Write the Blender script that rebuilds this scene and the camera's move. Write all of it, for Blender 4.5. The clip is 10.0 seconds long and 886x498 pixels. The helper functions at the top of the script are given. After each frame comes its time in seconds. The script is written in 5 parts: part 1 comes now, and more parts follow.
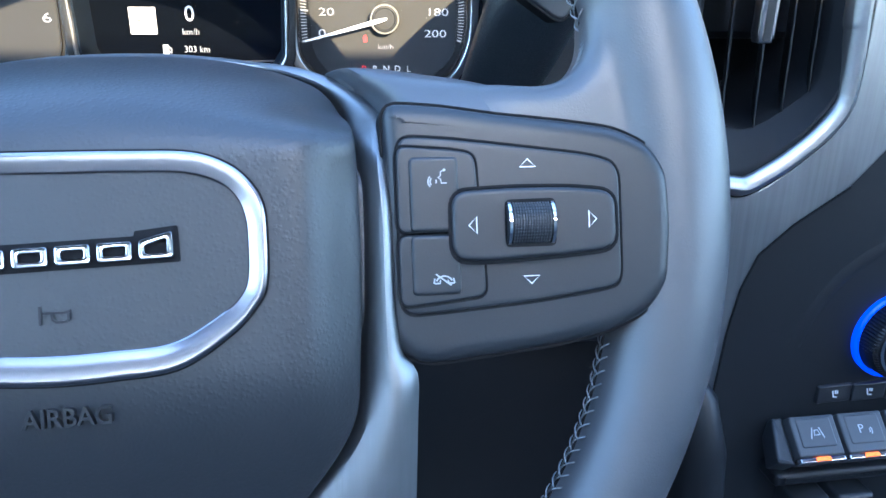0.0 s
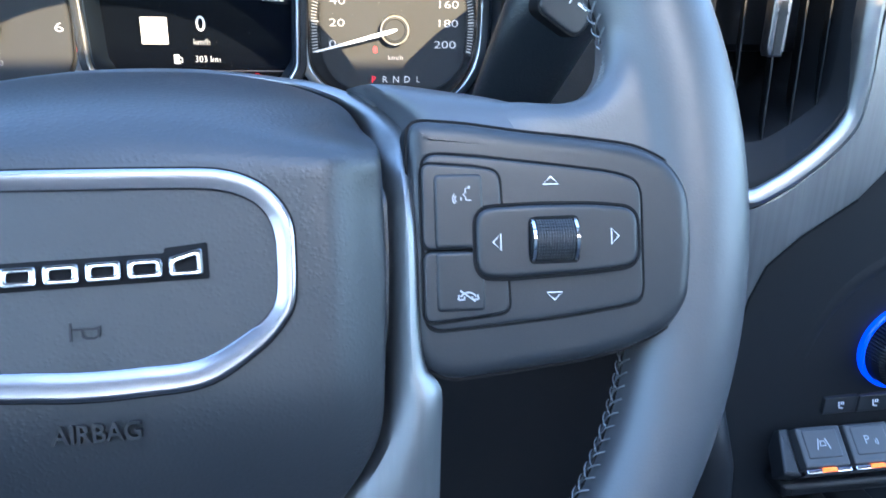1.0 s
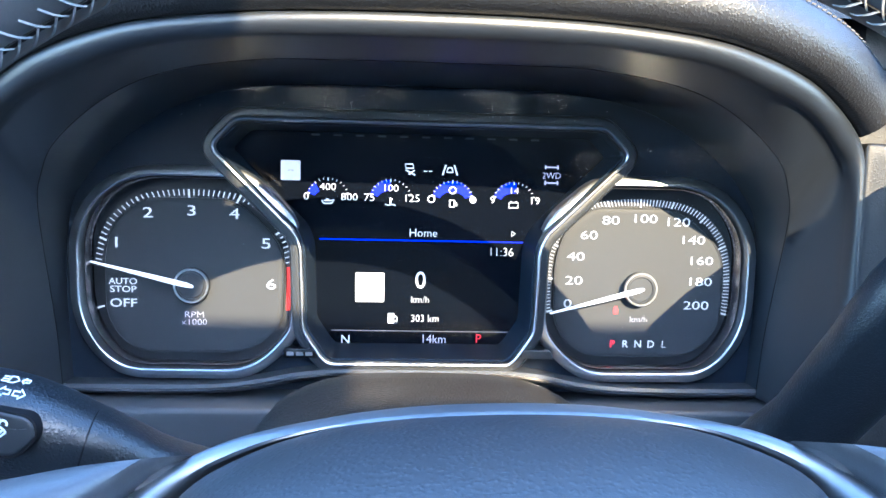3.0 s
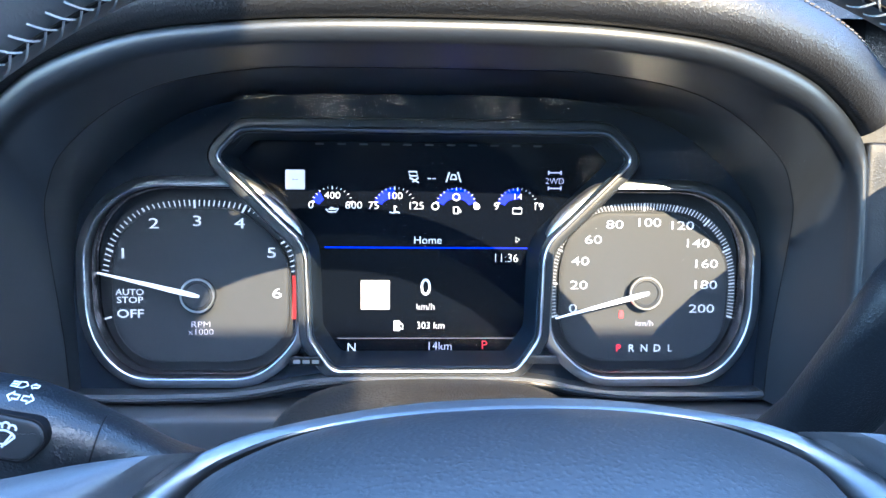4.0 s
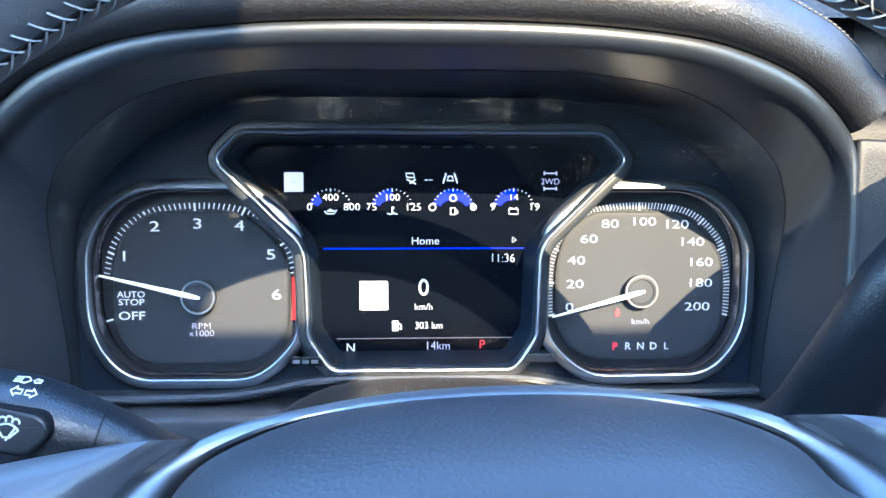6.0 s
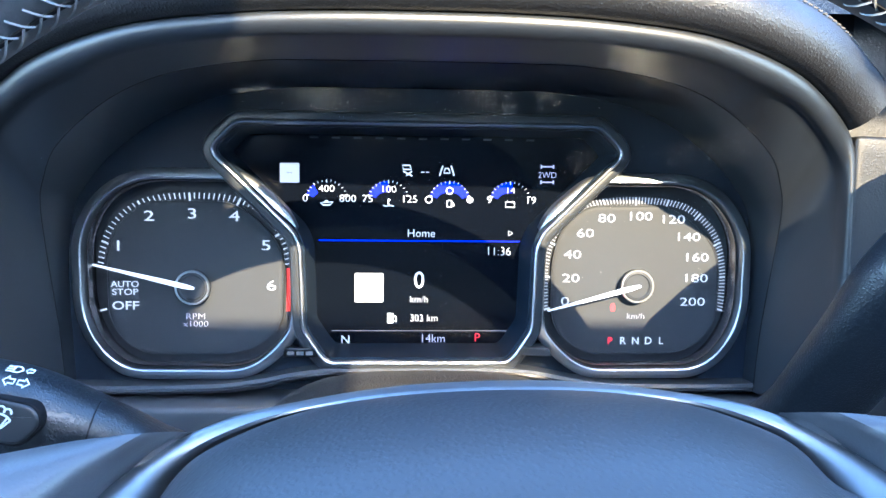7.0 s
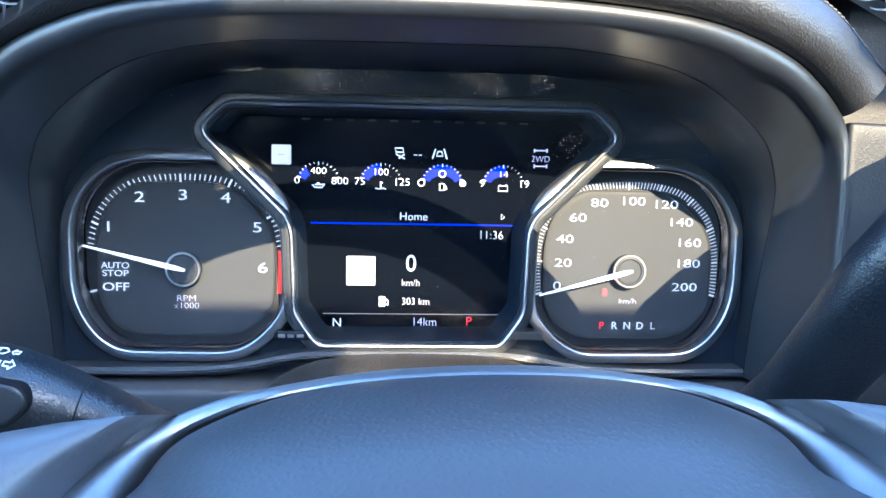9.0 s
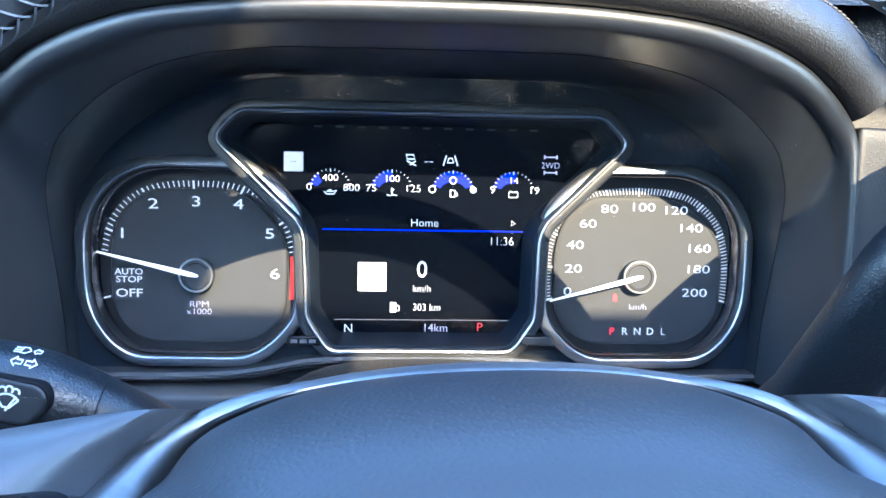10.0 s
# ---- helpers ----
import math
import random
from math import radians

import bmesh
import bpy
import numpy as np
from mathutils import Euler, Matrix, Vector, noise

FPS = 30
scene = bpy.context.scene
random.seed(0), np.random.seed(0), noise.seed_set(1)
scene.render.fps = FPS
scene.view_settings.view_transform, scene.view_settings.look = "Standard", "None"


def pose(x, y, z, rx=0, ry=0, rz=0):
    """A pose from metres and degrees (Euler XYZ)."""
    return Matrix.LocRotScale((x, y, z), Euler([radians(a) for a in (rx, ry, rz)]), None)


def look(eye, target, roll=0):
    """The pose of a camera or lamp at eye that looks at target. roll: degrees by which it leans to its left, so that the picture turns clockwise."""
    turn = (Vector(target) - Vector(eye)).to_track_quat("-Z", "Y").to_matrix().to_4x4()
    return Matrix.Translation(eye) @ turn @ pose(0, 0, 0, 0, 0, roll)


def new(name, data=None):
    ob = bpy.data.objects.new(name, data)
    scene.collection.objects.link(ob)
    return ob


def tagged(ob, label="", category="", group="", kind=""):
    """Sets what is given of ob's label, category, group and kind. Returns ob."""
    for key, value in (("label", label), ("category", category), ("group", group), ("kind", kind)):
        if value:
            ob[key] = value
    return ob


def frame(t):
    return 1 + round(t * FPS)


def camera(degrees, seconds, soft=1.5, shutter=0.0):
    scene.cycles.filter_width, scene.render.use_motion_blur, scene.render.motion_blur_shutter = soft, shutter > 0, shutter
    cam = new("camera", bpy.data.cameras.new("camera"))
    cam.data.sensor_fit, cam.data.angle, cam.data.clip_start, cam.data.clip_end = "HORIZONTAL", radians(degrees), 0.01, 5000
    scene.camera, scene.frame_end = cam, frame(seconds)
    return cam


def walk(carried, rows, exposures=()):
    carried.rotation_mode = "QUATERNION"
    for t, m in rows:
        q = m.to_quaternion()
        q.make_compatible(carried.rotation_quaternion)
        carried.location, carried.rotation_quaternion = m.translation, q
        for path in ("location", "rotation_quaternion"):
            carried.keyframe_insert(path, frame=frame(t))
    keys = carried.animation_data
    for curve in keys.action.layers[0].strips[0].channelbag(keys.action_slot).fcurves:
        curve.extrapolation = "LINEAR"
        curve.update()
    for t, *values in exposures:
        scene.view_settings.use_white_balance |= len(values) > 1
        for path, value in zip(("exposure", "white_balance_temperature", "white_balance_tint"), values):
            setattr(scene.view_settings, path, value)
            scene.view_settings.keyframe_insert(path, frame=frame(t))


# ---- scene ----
cam = camera(59.87, 10.0, shutter=0.5)
PATH = [
    (0, (0.0784, 0.0223, 0.8476), (0.3945, 1.8627, 0.1313), 1.23),
    (0.5, (0.0757, 0.0232, 0.8493), (0.4061, 1.8574, 0.1236), 1.24),
    (1, (0.0704, 0.0232, 0.8511), (0.3949, 1.8671, 0.1476), 1.56),
    (1.5, (0.0598, 0.0214, 0.8545), (0.3622, 1.8900, 0.2090), 1.94),
    (1.7, (0.0536, 0.0249, 0.8540), (0.3339, 1.9131, 0.2573), 2.18),
    (1.9, (0.0371, 0.0234, 0.8613), (0.2908, 1.9353, 0.3317), 2.24),
    (2, (0.0283, 0.0289, 0.8684), (0.2509, 1.9550, 0.3779), 1.72),
    (2.1, (0.0188, 0.0399, 0.8719), (0.2124, 1.9824, 0.4367), 1.67),
    (2.2, (0.0135, 0.0530, 0.8709), (0.1555, 2.0128, 0.4981), 0.97),
    (2.3, (0.0019, 0.0640, 0.8763), (0.1323, 2.0322, 0.5460), 0.97),
    (2.4, (-0.0046, 0.0804, 0.8778), (0.1105, 2.0559, 0.5882), 0.84),
    (2.5, (-0.0081, 0.0937, 0.8744), (0.0964, 2.0764, 0.6338), 0.70),
    (2.7, (-0.0115, 0.1127, 0.8746), (0.0830, 2.0979, 0.6512), 0.96),
    (3, (-0.0115, 0.1196, 0.8696), (0.1014, 2.1070, 0.6760), 1.38),
    (4.5, (-0.0111, 0.1173, 0.8645), (0.0810, 2.1091, 0.7090), 0.07),
    (5, (-0.0093, 0.1174, 0.8626), (0.0828, 2.1094, 0.7101), -0.08),
    (5.5, (-0.0087, 0.1120, 0.8617), (0.0834, 2.1054, 0.7285), -0.16),
    (7, (-0.0095, 0.1139, 0.8620), (0.0985, 2.1047, 0.7040), 0.63),
    (7.5, (-0.0089, 0.1131, 0.8623), (0.1069, 2.1026, 0.6936), 0.80),
    (8, (-0.0067, 0.1133, 0.8614), (0.1145, 2.1015, 0.6817), 0.93),
    (8.5, (-0.0080, 0.1135, 0.8605), (0.1144, 2.1012, 0.6762), 1.00),
    (9, (-0.0075, 0.1152, 0.8621), (0.1126, 2.1014, 0.6608), 1.11),
    (9.5, (-0.0105, 0.1144, 0.8607), (0.1045, 2.1023, 0.6737), 1.13),
    (10, (-0.0114, 0.1125, 0.8586), (0.0971, 2.1023, 0.6892), 1.00),
]
walk(cam, [(t, look(eye, target, roll)) for t, eye, target, roll in PATH], [(0.0, 3.97, 5300, 6), (1.0, 4.0, 5400, 6), (1.5, 4.06, 5450, 6), (2.0, 4.2, 5250, 6), (2.2, 4.5, 5050, 6), (2.3, 4.6, 5000, 6), (2.5, 4.52, 4900, 6), (3.0, 4.34, 4900, 6), (10.0, 4.3, 4900, 6)])

# ---- light ----
SUN_DIR = Vector((-0.25, 1.0, -0.435)).normalized()      # the way the sunlight travels
world = bpy.data.worlds.new("sky")
scene.world = world
world.use_nodes = True
wn = world.node_tree.nodes
sky = wn.new("ShaderNodeTexSky")
sky.sky_type, sky.sun_disc = "NISHITA", False
sky.sun_elevation, sky.sun_rotation = radians(22.9), radians(166)
world.node_tree.links.new(sky.outputs[0], wn["Background"].inputs[0])
wn["Background"].inputs[1].default_value = 0.15
sun = new("sun", bpy.data.lights.new("sun", "SUN"))
sun.data.energy, sun.data.angle, sun.data.color = 1.9, radians(0.3), (1.0, 0.68, 0.34)
sun.matrix_world = Matrix.Translation((-0.3, -1.5, 2.2)) @ SUN_DIR.to_track_quat("-Z", "Y").to_matrix().to_4x4()
GLOW = 0.15      # how strongly displays and lights shine beside the daylight


# ---- materials ----
def material(name, base, rough=0.5, metal=0.0, bump=0.0, scale=400.0, vary=0.12, emit=None, strength=0.0, stretch=(1, 1, 1), spec=0.5, coat=0.0, voronoi=False):
    """A procedural surface: base colour with two scales of variation, grain as bump, worn roughness."""
    m = bpy.data.materials.new(name)
    m.use_nodes = True
    nt = m.node_tree
    n, link = nt.nodes, nt.links.new
    b = n["Principled BSDF"]
    b.inputs["Roughness"].default_value, b.inputs["Metallic"].default_value = rough, metal
    b.inputs["Specular IOR Level"].default_value = spec
    b.inputs["Coat Weight"].default_value = coat
    co = n.new("ShaderNodeTexCoord")
    mp = n.new("ShaderNodeMapping")
    mp.inputs["Scale"].default_value = stretch
    link(co.outputs["Object"], mp.inputs[0])
    fine, broad = n.new("ShaderNodeTexNoise"), n.new("ShaderNodeTexNoise")
    fine.inputs["Scale"].default_value, fine.inputs["Detail"].default_value = scale, 4.0
    broad.inputs["Scale"].default_value, broad.inputs["Detail"].default_value = 22.0, 3.0
    link(mp.outputs[0], fine.inputs["Vector"])
    link(co.outputs["Object"], broad.inputs["Vector"])
    both = n.new("ShaderNodeMath")
    both.operation = "MULTIPLY_ADD"
    link(fine.outputs["Fac"], both.inputs[0])
    both.inputs[1].default_value = 0.5
    half = n.new("ShaderNodeMath")
    half.operation = "MULTIPLY"
    half.inputs[1].default_value = 0.5
    link(broad.outputs["Fac"], half.inputs[0])
    link(half.outputs[0], both.inputs[2])
    ramp = n.new("ShaderNodeMix")
    ramp.data_type = "RGBA"
    ramp.inputs["A"].default_value = (*[c * (1 - vary) for c in base], 1)
    ramp.inputs["B"].default_value = (*[min(1, c * (1 + vary)) for c in base], 1)
    link(both.outputs[0], ramp.inputs["Factor"])
    link(ramp.outputs["Result"], b.inputs["Base Color"])
    wear = 0.08 if bump else 0.012
    rr = n.new("ShaderNodeMapRange")
    rr.inputs["To Min"].default_value, rr.inputs["To Max"].default_value = max(0.02, rough - wear), min(1, rough + wear)
    link(both.outputs[0], rr.inputs["Value"])
    link(rr.outputs[0], b.inputs["Roughness"])
    if bump:
        bp = n.new("ShaderNodeBump")
        bp.inputs["Strength"].default_value, bp.inputs["Distance"].default_value = bump, 0.0006
        if voronoi:
            cell = n.new("ShaderNodeTexVoronoi")
            cell.feature, cell.inputs["Scale"].default_value = "SMOOTH_F1", scale
            cell.inputs["Smoothness"].default_value = 0.35
            flat = n.new("ShaderNodeMapRange")
            flat.interpolation_type = "SMOOTHSTEP"
            flat.inputs["From Max"].default_value = 0.62
            flat.inputs["To Min"].default_value, flat.inputs["To Max"].default_value = 1.0, 0.0
            wob = n.new("ShaderNodeMix")
            wob.data_type = "VECTOR"
            wob.inputs["Factor"].default_value = 0.0015
            link(mp.outputs[0], wob.inputs["A"])
            link(fine.outputs["Color"], wob.inputs["B"])
            link(wob.outputs["Result"], cell.inputs["Vector"])
            link(cell.outputs["Distance"], flat.inputs["Value"])
            link(flat.outputs[0], bp.inputs["Height"])
        else:
            link(fine.outputs["Fac"], bp.inputs["Height"])
        link(bp.outputs[0], b.inputs["Normal"])
    if emit:
        b.inputs["Emission Color"].default_value, b.inputs["Emission Strength"].default_value = (*emit, 1), strength * GLOW
    return m


LEATHER = material("wheel_leather", (0.056, 0.058, 0.063), 0.41, bump=0.07, scale=1100, voronoi=True, spec=0.85)
GRAIN = material("grained_vinyl", (0.0205, 0.0225, 0.0255), 0.43, bump=0.13, scale=700, voronoi=True, spec=0.7)
ROLL = material("padded_vinyl", (0.0125, 0.0135, 0.0155), 0.46, bump=0.30, scale=850, voronoi=True, spec=0.65)
LEDGE = material("ledge_plastic", (0.036, 0.039, 0.044), 0.45, bump=0.08, scale=1500)
LEVER = material("lever_vinyl", (0.010, 0.013, 0.017), 0.36, bump=0.28, scale=950, voronoi=True, spec=0.8)
SHROUD = material("shroud_plastic", (0.019, 0.018, 0.017), 0.48, bump=0.8, scale=700, voronoi=True, spec=0.45)
THREAD_DARK = material("dark_thread", (0.022, 0.022, 0.024), 0.6, vary=0.15)
PLASTIC = material("satin_plastic", (0.021, 0.023, 0.026), 0.38, bump=0.06, scale=1500)
DARK = material("dark_plastic", (0.011, 0.012, 0.014), 0.45, bump=0.08, scale=1200, spec=0.4)
UNDER = material("unlit_plastic", (0.016, 0.017, 0.019), 0.55, bump=0.1, scale=900, spec=0.1)
GAP = material("shadow_gap", (0.004, 0.004, 0.005), 0.7, spec=0.2)
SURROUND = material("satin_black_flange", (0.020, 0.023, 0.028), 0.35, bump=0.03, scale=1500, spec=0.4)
GLOSS = material("piano_black", (0.005, 0.005, 0.007), 0.14, spec=0.35)
LIP_SKIN = material("hood_lip", (0.0108, 0.0138, 0.0185), 0.40, bump=0.04, scale=1500, spec=0.75)
# black plastic; its navy tint paints in the blue glare on the lens
FACE = material("cluster_surround", (0.0095, 0.0150, 0.0250), 0.5, spec=0.14)
CHROME = material("bright_chrome", (0.66, 0.66, 0.68), 0.12, 1.0, vary=0.02)
SATIN = material("satin_chrome", (0.36, 0.34, 0.35), 0.26, 1.0, vary=0.06)
VENT_TRIM = material("vent_trim", (0.38, 0.38, 0.385), 0.38, 1.0, bump=0.05, scale=500, vary=0.12, stretch=(0.1, 0.1, 1))
FASCIA_LIGHT = material("toggle_grey", (0.055, 0.057, 0.061), 0.42, bump=0.05, scale=1500)
FASCIA = material("fascia_vinyl", (0.0125, 0.0135, 0.0155), 0.46, bump=0.15, scale=800, voronoi=True, spec=0.4)
BRUSHED = material("brushed_trim", (0.32, 0.32, 0.32), 0.42, 1.0, bump=0.30, scale=330, vary=0.5, stretch=(1, 0.03, 1))
BRUSHED_V = material("brushed_spoke_trim", (0.27, 0.275, 0.28), 0.46, 1.0, bump=0.20, scale=420, vary=0.3, stretch=(1, 0.05, 1))
DIAL = material("dial_face", (0.0285, 0.0315, 0.0370), 0.55, bump=0.03, scale=1800, vary=0.06, spec=0.2)
DIAL_EDGE = material("dial_surround", (0.020, 0.022, 0.026), 0.40, spec=0.2)
SCREEN = material("screen_glass", (0.0018, 0.0026, 0.0050), 0.12, vary=0.02, spec=0.04)
ICON_DIM = material("unlit_symbol", (0.06, 0.06, 0.062), 0.6, vary=0.05)
WHITE = material("white_print", (0.20, 0.20, 0.20), 0.6, emit=(0.9, 0.92, 1.0), strength=0.32, vary=0.02)
SILVER = material("silver_paint", (0.22, 0.22, 0.225), 0.28, 0.5, vary=0.04)
BEZEL = material("soft_chrome", (0.42, 0.44, 0.47), 0.33, 1.0, vary=0.06)
LIT_TILE = material("screen_tile", (0.4, 0.4, 0.4), 0.5, emit=(0.90, 0.86, 0.98), strength=0.26, vary=0.02)
NEEDLE = material("needle_white", (0.40, 0.40, 0.40), 0.5, emit=(1, 1, 1), strength=0.42, vary=0.02)
RED = material("red_band", (0.20, 0.006, 0.005), 0.5, emit=(1, 0.05, 0.03), strength=0.40, vary=0.03)
LIT_WHITE = material("screen_white", (0.3, 0.3, 0.3), 0.5, emit=(0.92, 0.95, 1.0), strength=0.45, vary=0.02)
LIT_SOFT = material("screen_lilac", (0.2, 0.2, 0.2), 0.5, emit=(0.62, 0.58, 0.85), strength=0.45, vary=0.02)
LIT_BLUE = material("screen_blue", (0.001, 0.002, 0.05), 0.5, emit=(0.01, 0.035, 1.0), strength=0.6, vary=0.02, spec=0.1)
LIT_RED = material("screen_red", (0.3, 0.01, 0.01), 0.5, emit=(1.0, 0.03, 0.06), strength=0.55, vary=0.02)
LIT_GREY = material("screen_grey", (0.05, 0.05, 0.05), 0.5, emit=(0.25, 0.25, 0.30), strength=0.4, vary=0.02)
KNOB_BLUE = material("knob_light", (0.02, 0.06, 0.45), 0.25, emit=(0.012, 0.055, 0.9), strength=0.65, vary=0.02)
AMBER = material("indicator_amber", (0.6, 0.12, 0.01), 0.4, emit=(1.0, 0.16, 0.02), strength=1.0, vary=0.02)
ICON = material("icon_white", (0.72, 0.73, 0.75), 0.6, vary=0.03)
ICON_GREY = material("icon_grey", (0.42, 0.43, 0.45), 0.6, vary=0.03)
THREAD = material("grey_thread", (0.18, 0.19, 0.20), 0.6, bump=0.3, scale=2500, vary=0.15)
DUST = material("dust", (0.42, 0.48, 0.58), 0.9, vary=0.3)
# greys of the unseen cab lining, set for the light they bounce
HEADLINER = material("headliner_cloth", (0.16, 0.16, 0.16), 0.9, bump=0.3, scale=700)
CARPET = material("carpet", (0.11, 0.11, 0.115), 0.95, bump=0.6, scale=500)
DOORSKIN = material("door_vinyl", (0.22, 0.22, 0.225), 0.55, bump=0.4, scale=500, voronoi=True)
GROUND = material("asphalt", (0.055, 0.055, 0.057), 0.9, bump=0.4, scale=60)


def lens_material():
    m = bpy.data.materials.new("clear_lens")
    m.use_nodes = True
    n, link = m.node_tree.nodes, m.node_tree.links.new
    n.remove(n["Principled BSDF"])
    t, g, f, x = n.new("ShaderNodeBsdfTransparent"), n.new("ShaderNodeBsdfGlossy"), n.new("ShaderNodeFresnel"), n.new("ShaderNodeMixShader")
    g.inputs["Roughness"].default_value, f.inputs["IOR"].default_value = 0.05, 1.11
    # dust haze tinted blue, painting a sky glare over the dark instruments
    veil, hazed = n.new("ShaderNodeBsdfDiffuse"), n.new("ShaderNodeMixShader")
    veil.inputs["Color"].default_value, hazed.inputs[0].default_value = (0.36, 0.58, 0.92, 1), 0.0016
    link(f.outputs[0], x.inputs[0])
    link(t.outputs[0], x.inputs[1])
    link(g.outputs[0], x.inputs[2])
    link(x.outputs[0], hazed.inputs[1])
    link(veil.outputs[0], hazed.inputs[2])
    link(hazed.outputs[0], n["Material Output"].inputs[0])
    return m


LENS = lens_material()


# ---- building blocks ----
def part(name, bm, mat, parent=None, label="", smooth=35, kind=""):
    """Links a bmesh as one mesh object under a thing or a part."""
    if not isinstance(bm, bpy.types.Mesh):
        me = bpy.data.meshes.new(name)
        bmesh.ops.recalc_face_normals(bm, faces=bm.faces)
        bm.to_mesh(me)
        bm.free()
    else:
        me = bm
    me.materials.clear()
    me.materials.append(mat)
    if smooth:
        me.shade_smooth()
        me.set_sharp_from_angle(angle=radians(smooth))
    ob = new(name, me)
    ob.parent = parent
    return tagged(ob, label, kind=kind)


def thing(name, m, label, category, group="", kind=""):
    ob = new(name)
    ob.empty_display_size = 0.02
    ob.matrix_world = m
    return tagged(ob, label, category, group, kind)


def fillet(pts, r, n=4):
    """Rounds the corners of a closed outline."""
    out = []
    for i, p in enumerate(pts):
        p, a, b = Vector(p), Vector(pts[i - 1]), Vector(pts[(i + 1) % len(pts)])
        ra = min(r, (a - p).length * 0.49)
        rb = min(r, (b - p).length * 0.49)
        s, e = p + (a - p).normalized() * ra, p + (b - p).normalized() * rb
        for k in range(n + 1):
            t = k / n
            out.append(tuple((1 - t) ** 2 * s + 2 * t * (1 - t) * p + t * t * e))
    return out


def sym(half):
    """A closed outline from its right half, listed from the top centre down to the bottom centre."""
    left = [(-x, y) for x, y in reversed(half) if abs(x) > 1e-6]
    return list(half) + left


def resample(pts, n, closed=True):
    p = [Vector(q) for q in pts]
    if closed:
        p.append(p[0])
    d = [0.0]
    for a, b in zip(p, p[1:]):
        d.append(d[-1] + (b - a).length)
    out, j = [], 0
    for i in range(n):
        s = d[-1] * i / (n if closed else n - 1)
        while j < len(p) - 2 and d[j + 1] < s:
            j += 1
        t = (s - d[j]) / max(1e-9, d[j + 1] - d[j])
        out.append(p[j].lerp(p[j + 1], min(1, max(0, t))))
    return out


def smooth_path(pts, n, closed=False):
    """A Catmull-Rom curve through the points."""
    p = [Vector(q) for q in pts]
    m = len(p)
    seg = m if closed else m - 1
    out = []
    for i in range(n):
        s = seg * i / (n if closed else n - 1)
        k = min(int(s), seg - 1)
        t = s - k
        g = (lambda q: p[q % m]) if closed else (lambda q: p[min(m - 1, max(0, q))])
        a, b, c, d = g(k - 1), g(k), g(k + 1), g(k + 2)
        out.append(0.5 * ((2 * b) + (c - a) * t + (2 * a - 5 * b + 4 * c - d) * t * t + (3 * b - a - 3 * c + d) * t ** 3))
    return out


def loops_bm(loops, closed=True, cap0=False, cap1=False):
    """Quads between successive loops of 3D points."""
    bm = bmesh.new()
    rows = [[bm.verts.new(p) for p in loop] for loop in loops]
    n = len(rows[0])
    for a, b in zip(rows, rows[1:]):
        for i in range(n if closed else n - 1):
            j = (i + 1) % n
            bm.faces.new((a[i], a[j], b[j], b[i]))
    if cap0:
        bm.faces.new(rows[0])
    if cap1:
        bm.faces.new(rows[-1])
    return bm


def flat_normals(path, closed):
    out, n = [], len(path)
    for i in range(n):
        a = path[i - 1] if closed or i else path[i]
        b = path[(i + 1) % n] if closed or i < n - 1 else path[i]
        t = (Vector(b[:2]) - Vector(a[:2])).normalized()
        out.append(Vector((t.y, -t.x)))
    return out


def sweep(path, profile, closed=True, ends=False):
    """A profile of (sideways, depth) pairs swept along a flat path; depth adds to the path's own."""
    path = [Vector((*p, 0.0)) if len(p) == 2 else Vector(p) for p in path]
    nor = flat_normals(path, closed)
    loops = [[(p.x + k.x * o, p.y + k.y * o, p.z + d) for o, d in profile] for p, k in zip(path, nor)]
    if closed:
        loops.append(loops[0])
    bm = loops_bm(loops, closed=True, cap0=ends and not closed, cap1=ends and not closed)
    bmesh.ops.remove_doubles(bm, verts=bm.verts, dist=1e-7)
    return bm


def inset(pts, amount):
    """A closed outline moved inwards."""
    pts = [Vector(p) for p in pts]
    area = sum(a.x * b.y - b.x * a.y for a, b in zip(pts, pts[1:] + pts[:1]))
    s = -1 if area > 0 else 1
    return [tuple(p + k * amount * s) for p, k in zip(pts, flat_normals(pts, True))]


def slab(outline, d0, d1, bevel=0.0008, dome=0.0):
    """A solid plate with a rounded front edge, from depth d0 (back) to d1 (front)."""
    loops = [[(*p, d0) for p in outline], [(*p, d1 - bevel) for p in outline]]
    for k in (1, 2, 3):
        a = k * math.pi / 6
        loops.append([(*p, d1 - bevel * (1 - math.sin(a))) for p in inset(outline, bevel * (1 - math.cos(a)))])
    mid = sum((Vector(p) for p in outline), Vector((0, 0))) / len(outline)
    loops.append([(*Vector(q[:2]).lerp(mid, 0.05), d1) for q in loops[-1]])
    return loops_bm(loops, cap0=True, cap1=True)


def loft_ring(outer, inner, low, top, bevel=0.0008, n=96, rise=0.0):
    """A frame between two outlines with rounded shoulders; both outlines start at matching places."""
    o, i = resample(outer, n), resample(inner, n)
    lerp = lambda t: [a.lerp(b, t) for a, b in zip(o, i)]
    steps = [(0.0, low), (0.0, top - bevel), (0.06, top - bevel * 0.3), (0.14, top), (0.5, top + rise), (0.86, top), (0.94, top - bevel * 0.3), (1.0, top - bevel), (1.0, low)]
    return loops_bm([[(*p, d) for p in lerp(t)] for t, d in steps] )


